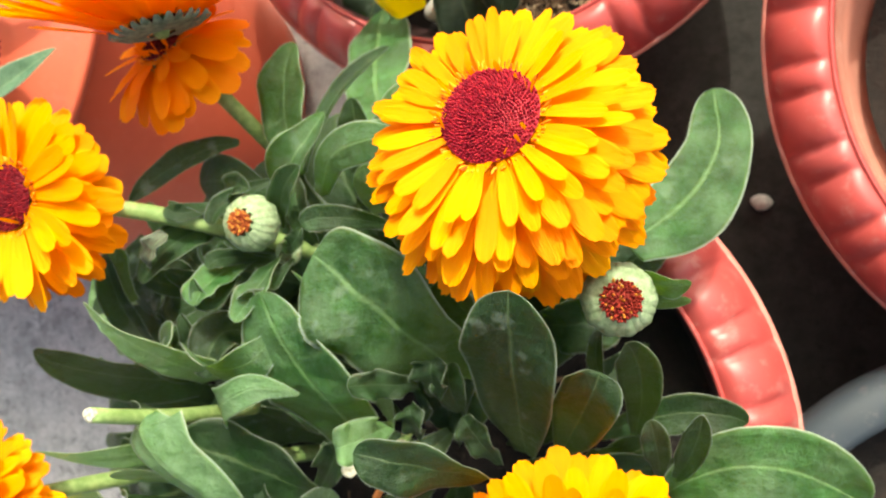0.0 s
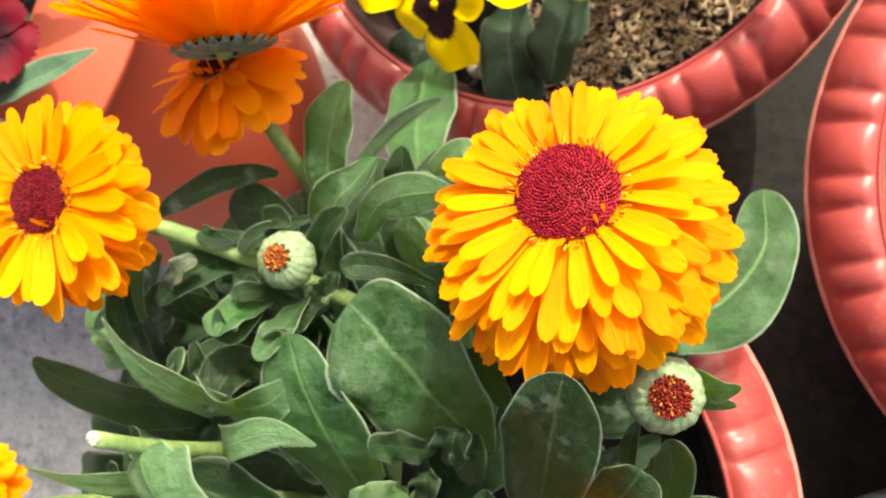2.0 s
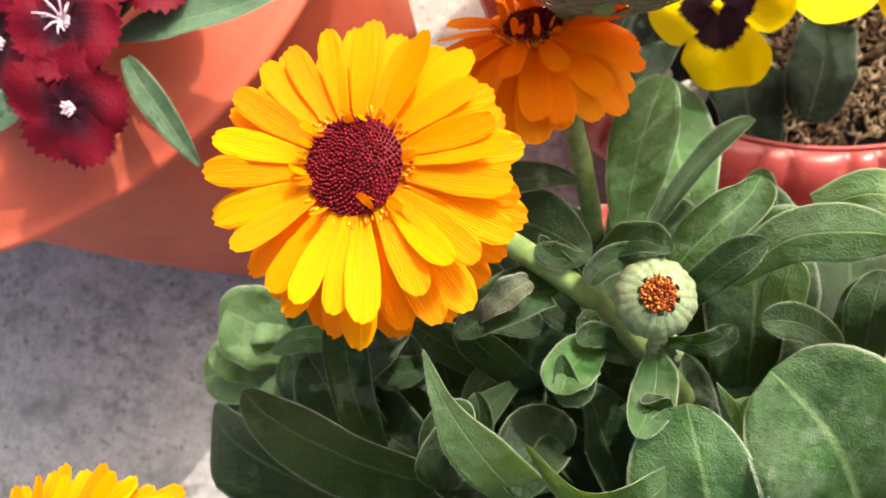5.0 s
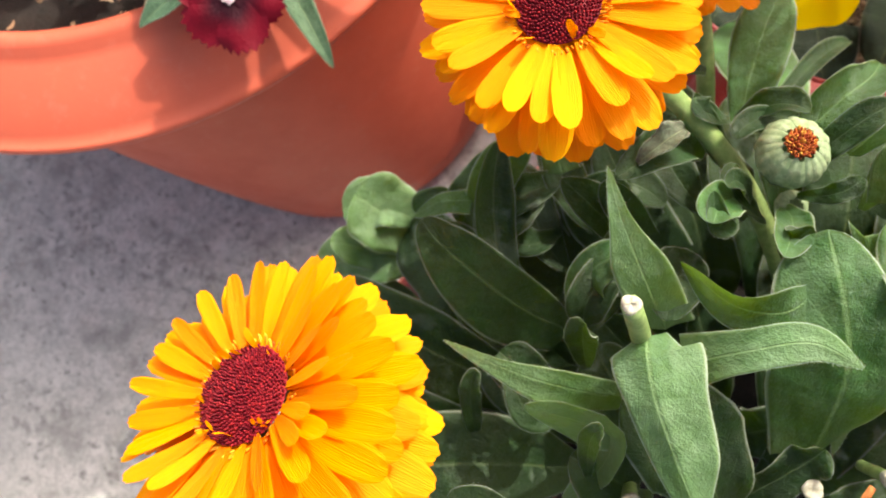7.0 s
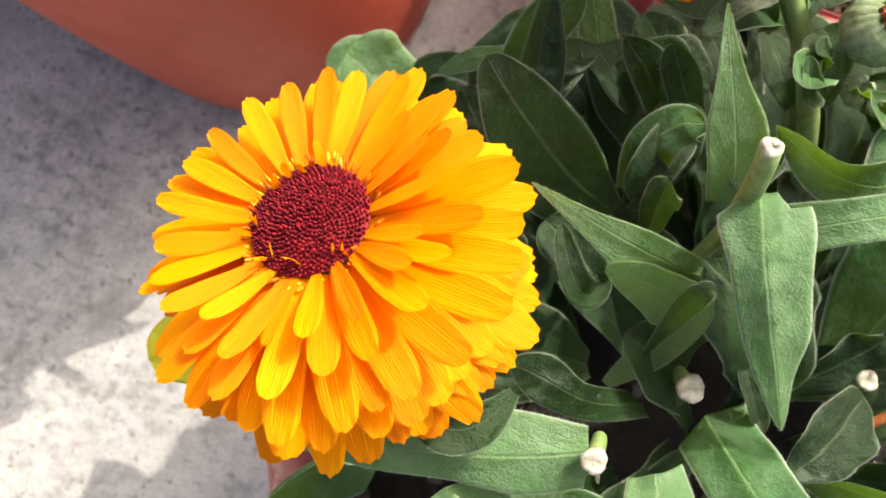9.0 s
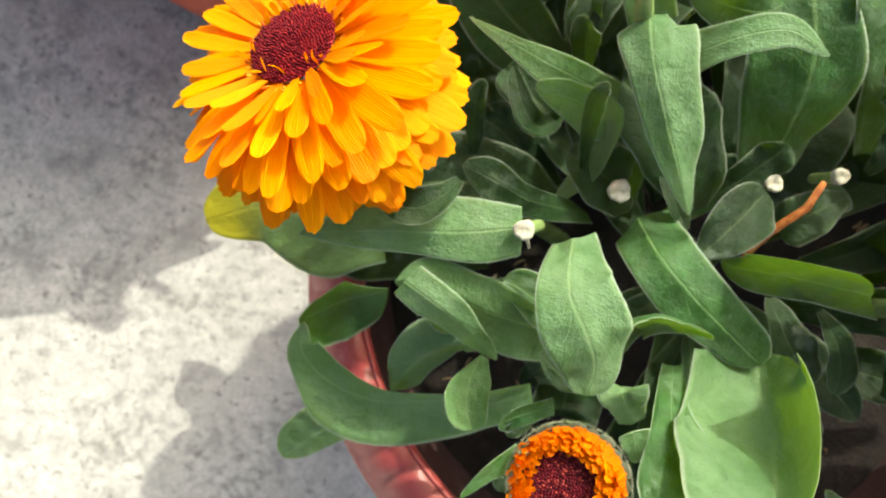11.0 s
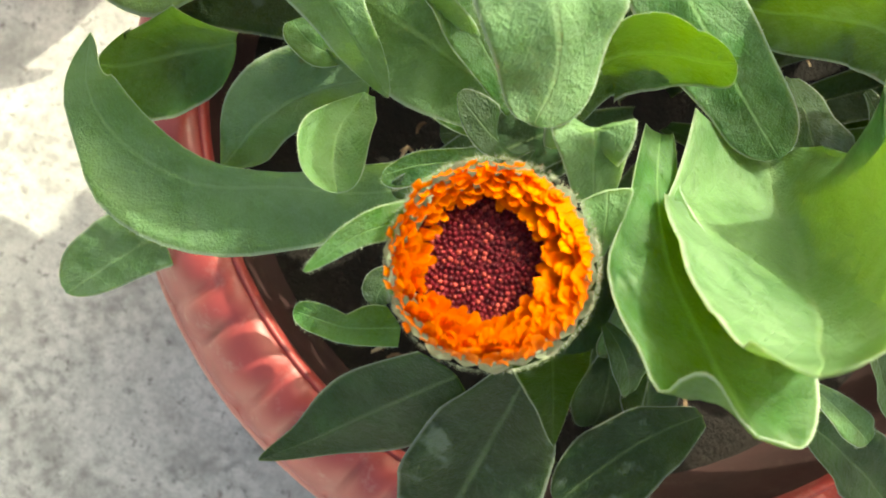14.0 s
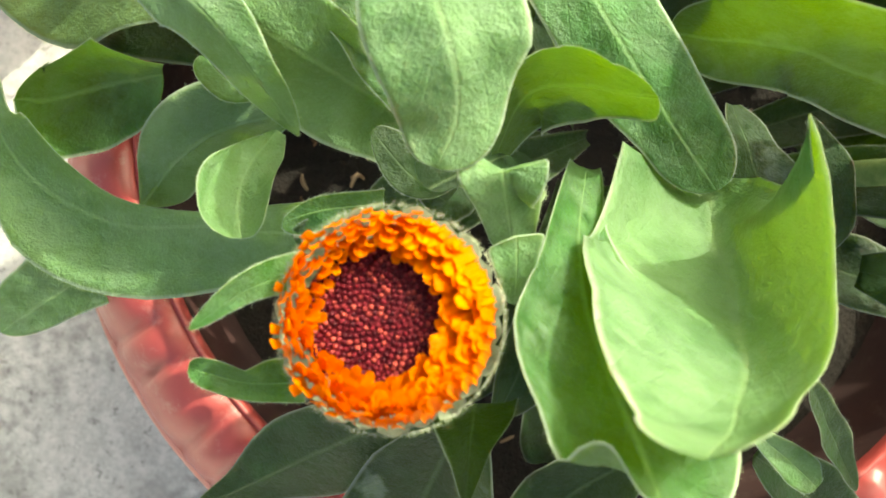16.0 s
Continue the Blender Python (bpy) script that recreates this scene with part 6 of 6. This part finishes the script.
def pebble(at, size, seed, label):
    bm = bmesh.new()
    bmesh.ops.create_icosphere(bm, subdivisions=3, radius=size)
    for v in bm.verts:
        k = 1 + 0.22 * noise.noise(v.co * (1.1 / size) + Vector((seed, 0, 0)))
        v.co = Vector((v.co.x * k * 1.25, v.co.y * k, v.co.z * k * 0.7))
    me = bpy.data.meshes.new("pebble")
    bm.to_mesh(me)
    bm.free()
    me.materials.append(PEBBLE)
    me.polygons.foreach_set("use_smooth", [True] * len(me.polygons))
    ob = tagged(new("pebble", me), label, "pebble")
    ob.location = at
    return ob


pebble((-0.043, 0.204, 0.118), 0.0052, 1.0, "small pale pebble on dark soil")
pebble((-0.028, 0.199, 0.119), 0.0055, 4.0, "small rounded pale pebble by the rim")
pebble((0.113, 0.107, 0.003), 0.0045, 7.0, "small pale stone chip on the concrete")

# ---- dianthus ----
dianthus_plant = thing("dianthus_plant", (DIANTHUS_AT[0], DIANTHUS_AT[1], 0.184), "dianthus with crimson fringed flowers in a smooth orange planter", "plant")
bpy.context.view_layer.update()
FRINGED = [broad_petal("petal", 1.28, CRIMSON, 0.10, s, 0.05, c) for s, c in ((11, 0.2), (12, 0.35), (13, 0.1))]


def dianthus(centre, axis, spin, size, label, plume=False):
    hd = head(dianthus_plant, "dianthus_flower", centre, axis, spin, label)
    rnd = random.Random(int(abs(centre[0]) * 1e4))
    for i in range(5):
        m = Matrix.Rotation(2 * math.pi * i / 5 + rnd.uniform(-0.1, 0.1), 4, "Z") @ Matrix.Translation((0.0006, 0, 0.0005 * (i % 2))) @ Matrix.Rotation(-radians(rnd.uniform(2, 16)), 4, "Y") @ Matrix.Scale(size * rnd.uniform(0.93, 1.06), 4)
        part_of("petal", rnd.choice(FRINGED), hd, m)
    part_of("heart", floret_mesh("heart", 16, size * 0.11, size * 0.04, 0.00045, 0.0014, WHITE_EYE, seed=2), hd, Matrix.Translation((0, 0, 0.001)), "pinkish white heart")
    if plume:
        verts, faces = [], []
        for k in range(11):
            a, le = rnd.uniform(0, 6.28), rnd.uniform(0.006, 0.010)
            d = Vector((math.cos(a) * 0.6, math.sin(a) * 0.6, 0.8))
            v, f = tube([(0, 0, 0.001), d * le * 0.6, d * le + Vector((math.cos(a + 1) * 0.0015, math.sin(a + 1) * 0.0015, -0.001))], [0.00035, 0.0003, 0.0003], 5)
            faces += [tuple(q + len(verts) for q in face) for face in f]
            verts += v
        part_of("plume", mesh_of("plume", verts, faces, WHITE_EYE), hd, None, "spray of pale curled stamens")
    c = Vector(centre)
    v, f = lathe([(0.0, -0.014), (0.0022, -0.013), (0.0028, -0.007), (0.0030, -0.001), (0.0026, 0.0)], 12)
    part_of("calyx", mesh_of("calyx", v, f, STEM), hd)
    foot_at = Vector((DIANTHUS_AT[0] + (c.x - DIANTHUS_AT[0]) * 0.62, DIANTHUS_AT[1] + (c.y - DIANTHUS_AT[1]) * 0.62, 0.186))
    stalk(dianthus_plant, foot_at, (foot_at + c) * 0.5 + Vector((0, 0, 0.012)), c - Vector(axis).normalized() * 0.012, 0.0015, 0.0013)


dianthus((-0.206, 0.1205, 0.240), (0.15, -0.35, 0.92), 0.3, 0.0177, "dark crimson fringed flower with a pale heart")
dianthus((-0.213, 0.145, 0.244), (0.0, -0.1, 1.0), 0.9, 0.0183, "crimson fringed flower with a spray of pale stamens", True)
dianthus((-0.197, 0.1730, 0.2355), (0.3, 0.1, 0.95), 0.1, 0.0183, "dark crimson fringed flower with a pale heart")
dianthus((-0.235, 0.165, 0.242), (-0.2, 0.0, 0.97), 0.5, 0.0183, "dark crimson fringed flower with a pale heart")
dianthus((-0.241, 0.137, 0.232), (-0.4, -0.2, 0.9), 0.7, 0.0171, "dark crimson fringed flower with a pale heart")
for a, m, c, w in (((-0.204, 0.143, 0.223), (-0.192, 0.132, 0.222), (-0.177, 0.116, 0.207), 0.010), ((-0.211, 0.150, 0.220), (-0.184, 0.157, 0.230), (-0.153, 0.173, 0.227), 0.013),
                   ((-0.220, 0.135, 0.220), (-0.229, 0.123, 0.230), (-0.243, 0.107, 0.226), 0.013), ((-0.220, 0.185, 0.215), (-0.195, 0.200, 0.230), (-0.165, 0.210, 0.226), 0.012),
                   ((-0.239, 0.155, 0.210), (-0.265, 0.135, 0.225), (-0.279, 0.115, 0.225), 0.012), ((-0.229, 0.195, 0.210), (-0.207, 0.230, 0.230), (-0.174, 0.245, 0.230), 0.012)):
    leaf(dianthus_plant, a, m, c, w, cup=0.3, blunt=0.1, wave=0.02, material=LEAF_BLUE)
tuft = random.Random(23)
for i in range(80):
    a, r0, r1 = tuft.uniform(0, 6.28), tuft.uniform(0.0, 0.06), tuft.uniform(0.03, 0.06)
    p = Vector((DIANTHUS_AT[0] + 0.060 + r0 * math.cos(a), DIANTHUS_AT[1] - 0.05 + r0 * math.sin(a), 0.184))
    b = tuft.uniform(0, 6.28)
    q = p + Vector((r1 * math.cos(b) * 0.7, r1 * math.sin(b) * 0.7, tuft.uniform(0.012, 0.04)))
    if math.hypot(q.x - DIANTHUS_AT[0], q.y - DIANTHUS_AT[1]) > 0.128:
        continue
    leaf(dianthus_plant, p, (p + q) * 0.5 + Vector((0, 0, 0.010)), q, tuft.uniform(0.005, 0.010), roll=tuft.uniform(-30, 30), cup=0.3, blunt=0.1, wave=0.02, material=LEAF_BLUE)
